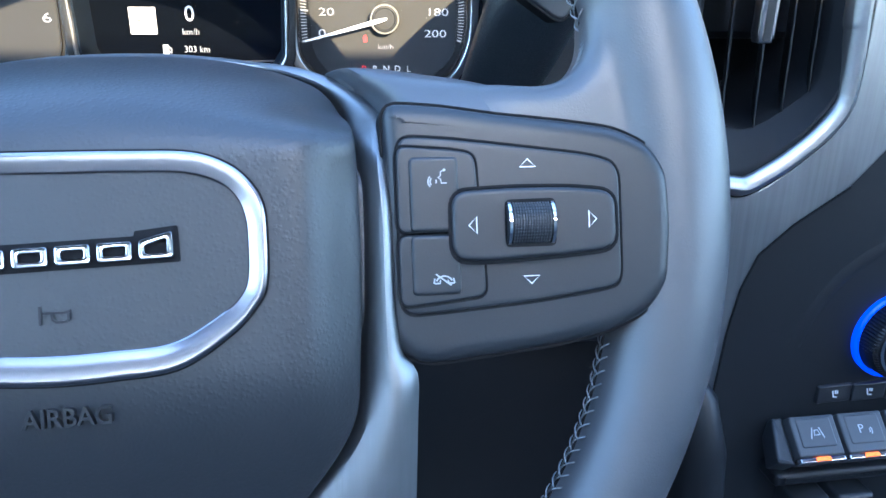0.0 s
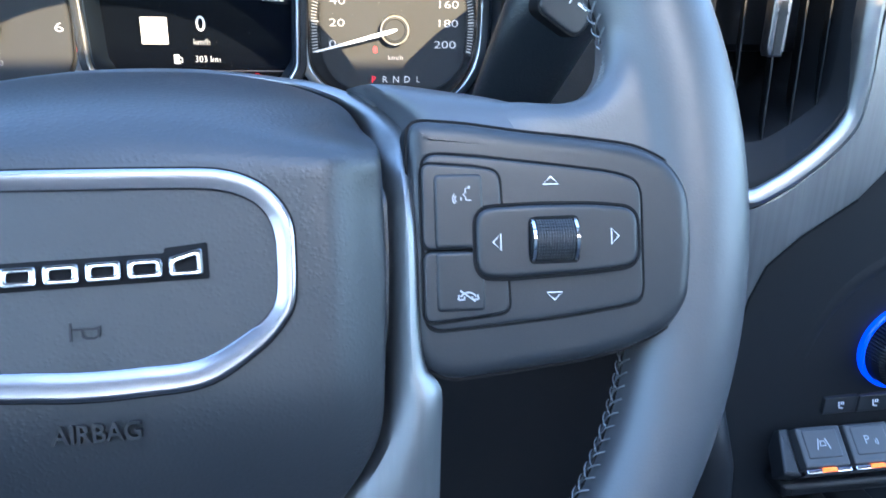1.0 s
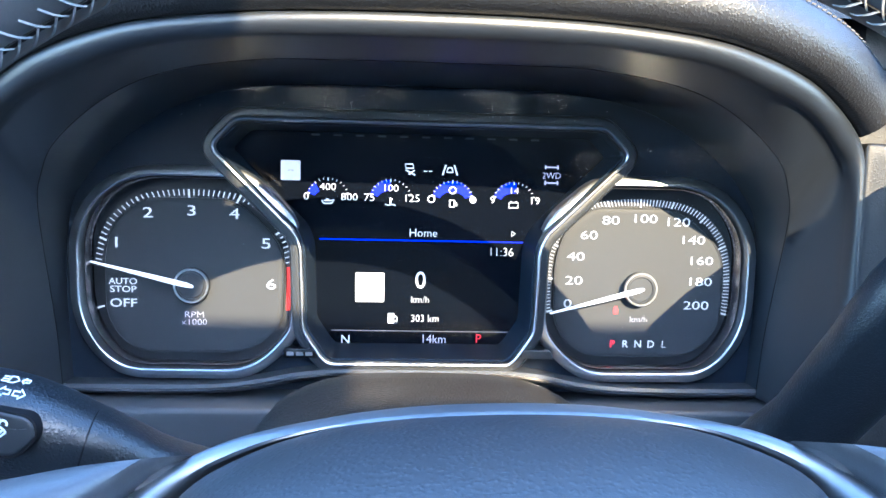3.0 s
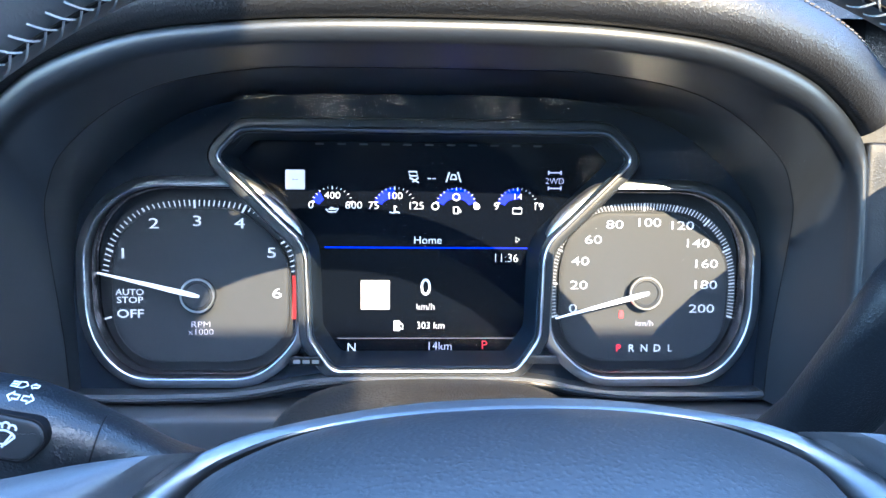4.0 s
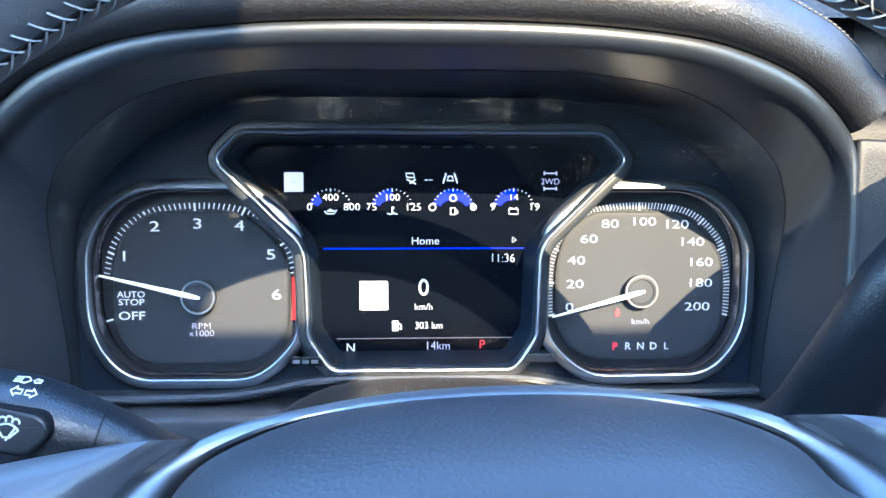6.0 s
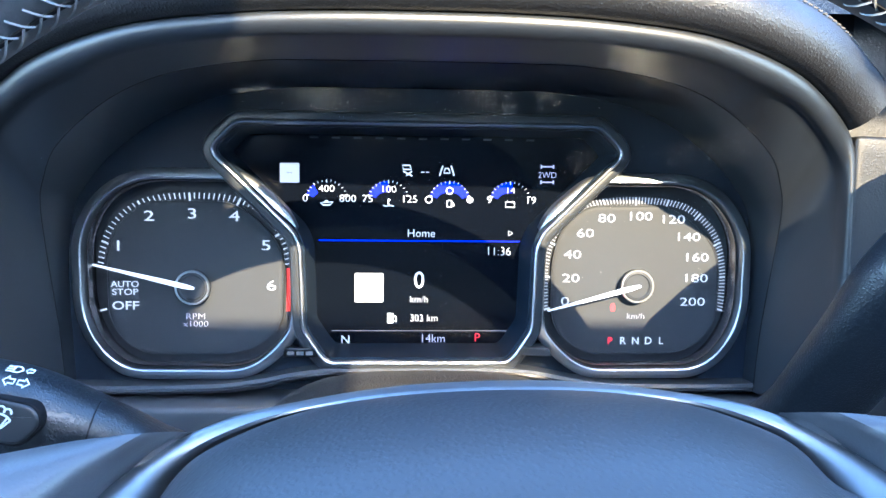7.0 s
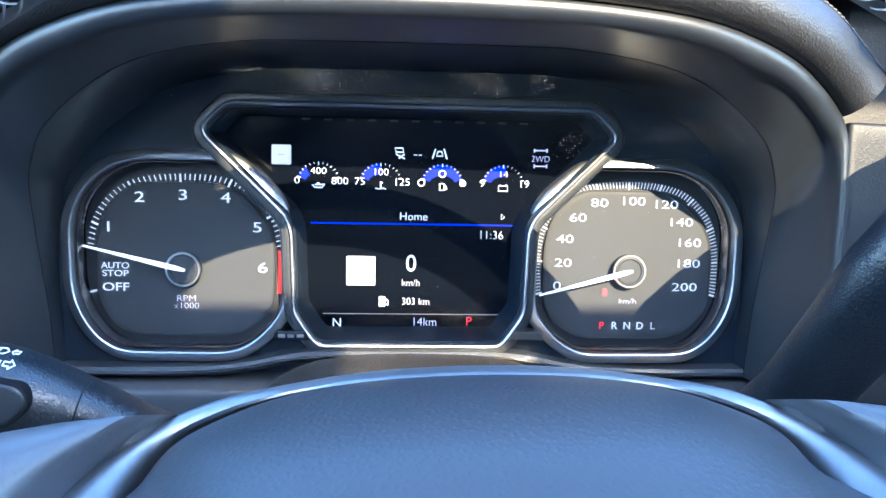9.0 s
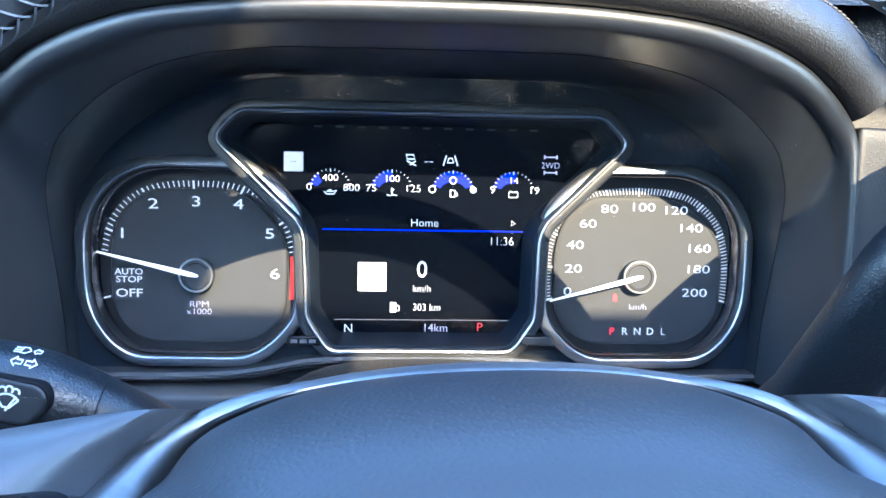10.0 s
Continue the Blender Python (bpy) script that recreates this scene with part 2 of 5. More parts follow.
def plate(outlines, d0, d1, bevel=0.0):
    """A plate with holes: the first outline is the edge, the others are openings."""
    cu = bpy.data.curves.new("plate", "CURVE")
    cu.dimensions, cu.fill_mode, cu.extrude, cu.bevel_depth = "2D", "BOTH", max(1e-5, (d1 - d0) / 2 - bevel), bevel
    for o in outlines:
        sp = cu.splines.new("POLY")
        sp.points.add(len(o) - 1)
        for q, p in zip(sp.points, o):
            q.co = (p[0], p[1], 0, 1)
        sp.use_cyclic_u = True
    return curve_bm(cu, Matrix.Translation((0, 0, (d0 + d1) / 2)))


def curve_bm(cu, m):
    ob = bpy.data.objects.new("work", cu)
    scene.collection.objects.link(ob)
    me = bpy.data.meshes.new_from_object(ob.evaluated_get(bpy.context.evaluated_depsgraph_get()))
    bm = bmesh.new()
    bm.from_mesh(me)
    bmesh.ops.transform(bm, matrix=m, verts=bm.verts)
    bpy.data.objects.remove(ob)
    bpy.data.curves.remove(cu)
    bpy.data.meshes.remove(me)
    return bm


def blended(bm, voxel, rounds):
    """Melts joined solids into one smooth skin."""
    me = bpy.data.meshes.new("work")
    bm.to_mesh(me)
    bm.free()
    ob = bpy.data.objects.new("work", me)
    scene.collection.objects.link(ob)
    melt = ob.modifiers.new("melt", "REMESH")
    melt.mode, melt.voxel_size = "VOXEL", voxel
    ease = ob.modifiers.new("ease", "SMOOTH")
    ease.factor, ease.iterations = 0.5, rounds
    out = bmesh.new()
    skin = bpy.data.meshes.new_from_object(ob.evaluated_get(bpy.context.evaluated_depsgraph_get()))
    out.from_mesh(skin)
    bpy.data.objects.remove(ob)
    bpy.data.meshes.remove(me)
    bpy.data.meshes.remove(skin)
    return out


def text(body, x, y, d, size, wide=1.0, thick=0.00012, turn=0.0, bold=-0.00004):
    """Lettering in the built-in font, centred at (x, y); size is the height of its capitals."""
    cu = bpy.data.curves.new("lettering", "FONT")
    cu.body, cu.size, cu.align_x, cu.align_y = body, size / 0.70, "CENTER", "CENTER"
    cu.extrude, cu.offset = thick, bold
    cu.resolution_u = 3
    return curve_bm(cu, Matrix.Translation((x, y, d)) @ Matrix.Rotation(turn, 4, "Z") @ Matrix.Diagonal((wide, 1, 1, 1)))


def add(bm, other):
    me = bpy.data.meshes.new("work")
    other.to_mesh(me)
    other.free()
    bm.from_mesh(me)
    bpy.data.meshes.remove(me)
    return bm


def box_bm(x0, x1, y0, y1, z0, z1, bevel=0.0, seg=2):
    bm = bmesh.new()
    bmesh.ops.create_cube(bm, size=1.0, matrix=Matrix.Translation(((x0 + x1) / 2, (y0 + y1) / 2, (z0 + z1) / 2)) @ Matrix.Diagonal((abs(x1 - x0), abs(y1 - y0), abs(z1 - z0), 1)))
    if bevel:
        bmesh.ops.bevel(bm, geom=bm.edges, offset=bevel, segments=seg, profile=0.6, affect="EDGES")
    return bm


def strokes(lines, width, d, x=0.0, y=0.0, s=1.0, thick=0.00015):
    """An icon drawn in flat ribbons; each line is a list of points, closed when it ends where it starts."""
    bm = bmesh.new()
    for ln in lines:
        closed = ln[0] == ln[-1]
        p = [(x + s * a, y + s * b) for a, b in (ln[:-1] if closed else ln)]
        add(bm, sweep(p, [(-width / 2, d), (width / 2, d), (width / 2, d + thick), (-width / 2, d + thick)], closed, ends=True))
    return bm


def fill(pts, d, x=0.0, y=0.0, s=1.0, thick=0.00015):
    p = [(x + s * a, y + s * b) for a, b in pts]
    return loops_bm([[(*q, d) for q in p], [(*q, d + thick) for q in p]], cap0=True, cap1=True)


def arc(cx, cy, r, a0, a1, n=12, ry=None):
    return [(cx + r * math.cos(radians(a0 + (a1 - a0) * i / n)), cy + (ry or r) * math.sin(radians(a0 + (a1 - a0) * i / n))) for i in range(n + 1)]


def lathe(profile, n=48, axis="Z", ring=False):
    """Turns (radius, height) pairs about an axis."""
    loops = [[(r * math.cos(2 * math.pi * k / n), r * math.sin(2 * math.pi * k / n), h) for k in range(n)] for r, h in (list(profile) + [profile[0]] if ring else profile)]
    bm = loops_bm(loops, cap0=not ring and profile[0][0] > 1e-6, cap1=not ring and profile[-1][0] > 1e-6)
    bmesh.ops.remove_doubles(bm, verts=bm.verts, dist=1e-7)
    if axis == "X":
        bmesh.ops.transform(bm, matrix=Matrix.Rotation(radians(90), 4, "Y"), verts=bm.verts)
    return bm


def limb(centres, widths, heights, n=20, power=2.6, cap=True):
    """A rounded, tapering lever through 3D centres, with a soft-cornered section."""
    c = [Vector(p) for p in centres]
    loops = []
    for i, p in enumerate(c):
        t = (c[min(i + 1, len(c) - 1)] - c[max(i - 1, 0)]).normalized()
        side = t.cross(Vector((0, 1, 0))).normalized()
        up = side.cross(t)
        ring = []
        for k in range(n):
            a = 2 * math.pi * k / n
            ca, sa = math.cos(a), math.sin(a)
            ring.append(p + side * widths[i] * math.copysign(abs(ca) ** (2 / power), ca) + up * heights[i] * math.copysign(abs(sa) ** (2 / power), sa))
        loops.append(ring)
    return loops_bm(loops, cap0=cap, cap1=cap)


# ---- frames of reference: local x to the right, y up the face, z towards the driver ----
CLUSTER = Matrix(((1, 0, 0, 0), (0, 0, -1, 0.555), (0, 1, 0, 0), (0, 0, 0, 1)))
TILT = radians(19.5)
WHEEL = Matrix(((1, 0, 0, 0.0125), (0, math.sin(TILT), -math.cos(TILT), 0.2295), (0, math.cos(TILT), math.sin(TILT), 0.7813), (0, 0, 0, 1)))


def facing(y):
    """A frame like the cluster's whose front plane lies at the given y."""
    return Matrix(((1, 0, 0, 0), (0, 0, -1, y), (0, 1, 0, 0), (0, 0, 0, 1)))


# ---- steering wheel ----
def steering_wheel():
    w = thing("steering_wheel", WHEEL, "black leather-wrapped steering wheel with satin chrome trim", "steering wheel")
    R, r, BACK = 0.1830, 0.0166, -0.0200

    def swell(a):
        """How far the grip thickens inwards beside the side spokes."""
        d = min(abs(math.atan2(math.sin(a - s), math.cos(a - s))) for s in (radians(4), radians(176)))
        return 0.0044 * math.exp(-(d / 0.44) ** 2)

    def grip(a, b, lift=0.0):
        """A place on the grip: a round the wheel, b round its section."""
        k = swell(a)
        rr = R + (r + k + lift) * math.cos(b) - k
        return Vector((rr * math.cos(a), rr * math.sin(a), BACK + (0.0160 + lift) * math.sin(b)))

    loops = [[grip(2 * math.pi * i / 144, 2 * math.pi * j / 24) for j in range(24)] for i in range(144)]
    loops.append(loops[0])
    bm = loops_bm(loops)
    bmesh.ops.remove_doubles(bm, verts=bm.verts, dist=1e-6)
    arm = [(0.1020, 0.0280), (0.1060, 0.0335), (0.1110, 0.0364), (0.1180, 0.0370), (0.1260, 0.0364), (0.1360, 0.0360), (0.1440, 0.0384), (0.1482, 0.0432), (0.1502, 0.0493), (0.1510, 0.0580), (0.1600, 0.072), (0.176, 0.060), (0.186, 0.030),
           (0.188, 0.0), (0.186, -0.030), (0.180, -0.045), (0.172, -0.050), (0.165, -0.044), (0.158, -0.038), (0.148, -0.0360), (0.130, -0.0365), (0.100, -0.0385), (0.074, -0.038), (0.070, 0.0), (0.0740, 0.0100), (0.0990, 0.0170)]
    for s in (1, -1):
        sp = [tuple(p) for p in resample(smooth_path(arm, 200, True), 150)]
        rows = [[(*p, -0.0300) for p in inset(sp, 0.004)], [(*p, -0.0260) for p in sp], [(*p, -0.0170) for p in sp]]
        for k in range(1, 6):
            a = k * math.pi / 10
            rows.append([(*p, -0.0170 + 0.0075 * math.sin(a)) for p in inset(sp, 0.0075 * (1 - math.cos(a)))])
        web = loops_bm(rows, cap0=True, cap1=True)
        if s < 0:
            bmesh.ops.scale(web, vec=(-1, 1, 1), verts=web.verts)
            for v in web.verts:
                v.co.y -= 0.0035 if v.co.y > 0 and abs(v.co.x) < 0.14 else 0.0
        bmesh.ops.recalc_face_normals(web, faces=web.faces)
        add(bm, web)
    bmesh.ops.recalc_face_normals(bm, faces=bm.faces)
    skin = blended(bm, 0.0014, 14)
    for v in skin.verts:
        if v.co.y > 0.0 and v.co.xy.length < 0.150:
            near = min(1, max(0, (abs(v.co.x) - 0.100) / 0.030))
            v.co.z -= 0.008 * (1 - near * near * (3 - 2 * near)) * min(1, max(0, (v.co.y - 0.016) / 0.022))
    part("rim", skin, LEATHER, w, "smooth black leather grip and spokes", smooth=80)

    # cross seams where the leather panels of the grip meet
    for deg in (38, 142, 218, 322):
        a = radians(deg)
        ring = []
        for da, lift in ((-0.006, 0.0), (-0.0025, 0.0003), (0.0, -0.0008), (0.0025, 0.0003), (0.006, 0.0)):
            ring.append([grip(a + da, 2 * math.pi * j / 32, lift) for j in range(32)])
        part("cross_seam", loops_bm(ring), LEATHER, w)

    # baseball stitching along the inner side of the grip
    bm = bmesh.new()
    pitch = 236
    for i in range(pitch):
        a = 2 * math.pi * i / pitch
        deg = math.degrees(a)
        if min(abs(deg - 2), abs(deg - 362), abs(deg - 178)) < 15:
            continue
        for side in (-1, 1):
            pts = []
            for t in (0, 0.25, 0.5, 0.75, 1):
                aa = a + side * 0.006 + (t - 0.5) * 0.026
                pts.append(grip(aa, math.pi + side * (-0.05 + 0.36 * t), 0.0002 + 0.0006 * math.sin(math.pi * t)))
            tan = Vector((-math.sin(a), math.cos(a), 0)) * 0.00038
            out = Vector((-math.cos(a), -math.sin(a), 0)) * 0.0004
            rows = [[bm.verts.new(p + tan), bm.verts.new(p + out), bm.verts.new(p - tan)] for p in pts]
            for p, q in zip(rows, rows[1:]):
                for k in range(2):
                    bm.faces.new((p[k], p[k + 1], q[k + 1], q[k]))
    for sx in (1, -1):
        turnpath = resample(smooth_path([(0.1425, 0.0362), (0.1455, 0.0385), (0.1486, 0.0432), (0.1506, 0.0493), (0.1511, 0.0550)], 60), 15, False)
        for p, q in zip(turnpath, turnpath[1:]):
            lead = Vector((q.x - p.x, q.y - p.y, 0)).normalized()
            side = Vector((-lead.y, lead.x, 0))
            base = Vector((p.x, p.y - (0.0035 if sx < 0 else 0), 0)) - side * 0.0004
            for up in (-1, 1):
                pts = [base + side * (0.0007 - 0.0005 * t) + lead * (0.0016 * t) + Vector((0, 0, -0.0178 + up * (0.0002 + 0.0022 * t))) for t in (0, 0.5, 1)]
                rows = []
                for c in pts:
                    rows.append([bm.verts.new(Vector((sx * k.x, k.y, k.z))) for k in (c + lead * 0.0004, c + side * 0.0004, c - lead * 0.0004)])
                for g, k in zip(rows, rows[1:]):
                    for i in range(2):
                        bm.faces.new((g[i], g[i + 1], k[i + 1], k[i]))
    part("stitching", bm, THREAD, w, "grey cross stitching", kind="stuff")
    seam = [grip(2 * math.pi * i / 160, math.pi, -0.0003) for i in range(160)]
    part("seam", sweep(seam, [(0.0005, -0.0006), (0.0005, 0.0006), (-0.0006, 0.0006), (-0.0006, -0.0006)]), GAP, w)

    # hub cover
    half = [(0, 0.0524), (0.018, 0.0519), (0.030, 0.0509), (0.0400, 0.0495), (0.0490, 0.0474), (0.0565, 0.0447), (0.0655, 0.0403), (0.0712, 0.0350), (0.0742, 0.0296), (0.0758, 0.0255), (0.0764, 0.0215), (0.0768, 0.0165), (0.0772, 0.0090), (0.0776, -0.0059),
            (0.0774, -0.0222), (0.0761, -0.0467), (0.075, -0.0598), (0.0707, -0.0693), (0.0597, -0.0835), (0.0536, -0.095), (0.0490, -0.116), (0.0440, -0.130), (0.028, -0.138), (0, -0.140)]
    edge = [tuple(p) for p in smooth_path(sym(half), 160, True)]

    def step(t):
        t = min(1, max(0, t))
        return t * t * (3 - 2 * t)

    # the crown of the hub: (up the wheel, towards the driver); its top runs back almost level
    crown = smooth_path([(0.009, 0.0105), (0.015, 0.0104), (0.021, 0.0092), (0.027, 0.0050), (0.033, -0.0025), (0.039, -0.0130), (0.045, -0.0265), (0.050, -0.040), (0.0545, -0.056), (0.060, -0.075), (0.0651, -0.092), (0.069, -0.115)], 110)

    def height(u, v):
        top = 0.0105
        e = v + (0.0190 - 0.0040 * step((v - 0.028) / 0.012)) * min(1.0, abs(u) / 0.074) ** 2.6 * step((v - 0.010) / 0.020)
        for p, q in zip(crown, crown[1:]):
            if p.x <= e <= q.x:
                top = p.y + (q.y - p.y) * (e - p.x) / (q.x - p.x)
        if e > crown[-1].x:
            top = crown[-1].y
        shoulder = 0.0125 * step((abs(u) - 0.058) / 0.022) ** 1.3 * (1 - 0.8 * step((v - 0.004) / 0.036))
        return top - shoulder - 0.022 * step((-v - 0.040) / 0.078)

    def lean(v, u):
        """Skews the upper hub to fit the camera's view of its slight turn."""
        return v + 0.022 * u * step((v + 0.02) / 0.04)

    loops = []
    for s in (1.0, 0.997, 0.985, 0.965, 0.94, 0.91, 0.88, 0.84, 0.8, 0.76, 0.72, 0.68, 0.64, 0.58, 0.5, 0.4, 0.3, 0.2, 0.1):
        lift = -0.003 if s == 1.0 else (-0.0012 if s == 0.997 else (-0.0003 if s == 0.985 else 0))
        loops.append([(u * s, lean(-0.028 + (v + 0.028) * s, u * s), height(u * s, -0.028 + (v + 0.028) * s) + lift) for u, v in edge])
    loops.insert(0, [(u, lean(v, u), height(u, v) - 0.02) for u, v in edge])
    part("hub_cover", loops_bm(loops, cap1=True), GRAIN, w, "grained black airbag cover")

    # trim that wraps the hub and runs down the lower spoke
    tin = [(0, 0.0519, -0.0480), (0.018, 0.0514, -0.0490), (0.030, 0.0506, -0.0510), (0.0400, 0.0494, -0.0520), (0.0490, 0.0475, -0.0510), (0.0572, 0.0448, -0.0500), (0.0664, 0.0405, -0.0478), (0.0725, 0.0350, -0.0436), (0.0757, 0.0295, -0.0368), (0.0774, 0.0256, -0.0290),
           (0.0778, 0.0216, -0.0200), (0.0780, 0.0167, -0.0124), (0.0784, 0.0105, -0.0074), (0.0788, 0.0030, -0.0044), (0.0792, -0.0059, -0.0030), (0.0790, -0.0222, -0.0022), (0.0778, -0.0467, -0.0024), (0.0766, -0.0603, -0.0012), (0.0720, -0.0704, -0.0022), (0.0604, -0.0841, -0.0045), (0.0545, -0.095, -0.0062), (0.050, -0.12, -0.0096), (0.048, -0.15, -0.0100)]
    tout = [(0, 0.0553, -0.0580), (0.018, 0.0549, -0.0585), (0.033, 0.0536, -0.0590), (0.0445, 0.0518, -0.0580), (0.0539, 0.0499, -0.0549), (0.0630, 0.0473, -0.0515), (0.0722, 0.0430, -0.0478), (0.0800, 0.0372, -0.0425), (0.0848, 0.0313, -0.0356), (0.0868, 0.0259, -0.0278), (0.0872, 0.0211, -0.0198), (0.0870, 0.0156, -0.0132), (0.0869, 0.0098, -0.0088), (0.0870, 0.0030, -0.0066), (0.0873, -0.0062, -0.0056),
            (0.0874, -0.0333, -0.0052), (0.0888, -0.0436, -0.0052), (0.0929, -0.0499, -0.0056), (0.0925, -0.0640, -0.0064), (0.0914, -0.0888, -0.0086), (0.0905, -0.105, -0.0107), (0.0895, -0.125, -0.0148), (0.088, -0.15, -0.0160)]
    A = smooth_path([(-x, y, z) for x, y, z in reversed(tin)] + tin[1:], 150)
    B = smooth_path([(-x, y, z) for x, y, z in reversed(tout)] + tout[1:], 150)
    rows = []
    for t, low, high in ((-0.25, -0.014, -0.012), (0.02, -0.0050, -0.0030), (0.12, -0.0024, -0.0006), (0.30, -0.0004, 0.0004), (0.46, 0.0017, 0.0005), (0.58, 0.0027, 0.0005), (0.72, 0.0028, 0.0004), (0.88, 0.0019, 0.0), (1.0, 0.0, -0.0010), (1.0, -0.014, -0.012)):
        row = []
        for a, b in zip(A, B):
            p = a.lerp(b, t)
            up = step((p.y - 0.024) / 0.020)
            row.append((p.x, lean(p.y, p.x), p.z + low * (1 - up) + high * up))
        rows.append(row)
    part("hub_trim", loops_bm(rows, closed=False), BRUSHED_V, w, "satin brushed metal trim")

    # leather shoulders that rise from the trim to the side spokes
    for s in (1, -1):
        front = smooth_path([(0.0868, 0.0262, -0.0290), (0.0950, 0.0268, -0.0150), (0.1060, 0.0265, -0.0105), (0.1180, 0.0250, -0.0100), (0.1300, 0.0230, -0.0125)], 24)
        crest = smooth_path([(0.0700, 0.0466, -0.0500), (0.0767, 0.0460, -0.0375), (0.0882, 0.0446, -0.0335), (0.0994, 0.0424, -0.0300), (0.1101, 0.0400, -0.0255), (0.1203, 0.0372, -0.0220), (0.1300, 0.0345, -0.0240)], 24)
        # the end beside the trim follows its edge
        side = smooth_path([(0.0868, 0.0262, -0.0290), (0.0846, 0.0330, -0.0376), (0.0800, 0.0388, -0.0445), (0.0745, 0.0434, -0.0490), (0.0700, 0.0466, -0.0500)], 41)
        rows = []
        for t in (0.0, 0.1, 0.2, 0.3, 0.4, 0.5, 0.6, 0.7, 0.8, 0.9, 0.96):
            row = []
            for k, (a, b) in enumerate(zip(front, crest)):
                near = (1 - k / 8) ** 2 if k < 8 else 0.0
                p = a.lerp(b, t) + Vector((0, 0.0022, 0.0024)) * (math.sin(math.pi * t) * (1 - near))
                row.append(p + (side[round(40 * t)] - front[0].lerp(crest[0], t)) * near)
            rows.append(row)
        rows.append(crest)
        for dy, dz in ((-0.0006, -0.0030), (-0.0030, -0.0060), (-0.0120, -0.0090)):
            rows.append([p + Vector((0, dy, dz)) for p in crest])
        part("spoke_shoulder", loops_bm([[(p.x if s > 0 else -p.x , p.y + (0.0 if s > 0 else -0.0036), p.z) for p in row] for row in rows], closed=False), LEATHER, w)

    # badge frame, badge and moulded lettering
    o = [(0, 0.0150), (0.018, 0.0149), (0.0335, 0.0144), (0.0425, 0.0115), (0.0481, 0.0069), (0.0515, 0.0009), (0.0522, -0.0081), (0.0518, -0.0201), (0.0489, -0.0262), (0.0421, -0.0332),
         (0.0289, -0.0412), (0.012, -0.0431), (0, -0.0436)]
    i = [(0, 0.0098), (0.018, 0.0098), (0.0325, 0.0092), (0.0409, 0.0064), (0.0452, 0.0022), (0.0470, -0.0030), (0.0474, -0.0090), (0.0471, -0.0183), (0.0452, -0.0230), (0.0405, -0.0273),
         (0.0277, -0.0345), (0.012, -0.0359), (0, -0.0363)]
    o, i = [tuple(p) for p in smooth_path(sym(o), 160, True)], [tuple(p) for p in smooth_path(sym(i), 160, True)]
    steps = [(-0.02, 0.005), (-0.02, 0.0112), (-0.01, 0.0120), (0.05, 0.0122), (0.14, 0.0125), (0.22, 0.0125), (0.55, 0.0121), (0.93, 0.0116), (1.01, 0.0111), (1.03, 0.0102), (1.03, 0.005)]
    part("badge_frame", loops_bm([[(a[0] + (b[0] - a[0]) * t, a[1] + (b[1] - a[1]) * t, d) for a, b in zip(o, i)] for t, d in steps]), SATIN, w, "satin chrome octagonal frame")
    part("badge_frame_gap", sweep(o[::-1], [(-0.0011, 0.008), (-0.0011, 0.0112), (0.0006, 0.0112), (0.0006, 0.008)]), GAP, w)
    turn = radians(2.0)
    back = fillet([(-0.0310, -0.0146), (0.0302, -0.0146), (0.0302, -0.0052), (0.0194, -0.0060), (0.0194, -0.0073), (-0.0310, -0.0073)], 0.0006)
    bm = loops_bm([[(*p, 0.009) for p in back], [(*p, 0.0112) for p in back]], cap1=True)
    bmesh.ops.rotate(bm, verts=bm.verts, cent=(0, -0.0105, 0), matrix=Matrix.Rotation(turn, 3, "Z"))
    part("badge_backing", bm, GAP, w)
    for k in range(6):
        x0 = -0.0298 + k * 0.01005
        sh = [(x0, -0.0134), (x0 + 0.0086, -0.0134), (x0 + 0.0086, -0.0084 + (0.002 if k == 5 else 0)), (x0, -0.0084)]
        core = [(x0 + 0.0017, -0.0119), (x0 + 0.0069, -0.0119), (x0 + 0.0069, -0.0099 + (0.0015 if k == 5 else 0)), (x0 + 0.0017, -0.0099)]
        bm = loft_ring(fillet(sh, 0.0008, 3), fillet(core, 0.0005, 3), 0.0100, 0.0130, 0.0006, 48, 0.0001)
        bmesh.ops.rotate(bm, verts=bm.verts, cent=(0, -0.0105, 0), matrix=Matrix.Rotation(turn, 3, "Z"))
        part("badge_piece", bm, CHROME, w, "bright chrome badge piece")
    part("airbag_lettering", text("AIRBAG", 0.0012, -0.0523, 0.0100, 0.0048, 0.92, 0.0010, radians(1.0), 0.00008), DARK, w, "moulded black lettering")
    horn = [[(-0.0045, 0.0034), (-0.0045, -0.0026)], [(-0.0038, 0.0012), (0.0028, 0.0012), (0.0046, 0.0018)], [(-0.0010, 0.0010), (-0.0008, -0.0010), (0.0003, -0.0018), (0.0028, -0.0018), (0.0040, -0.0010), (0.0040, 0.0012)]]
    part("horn_symbol", strokes(horn, 0.0006, 0.0109, -0.0005, -0.0262, 0.80, 0.0004), DARK, w)

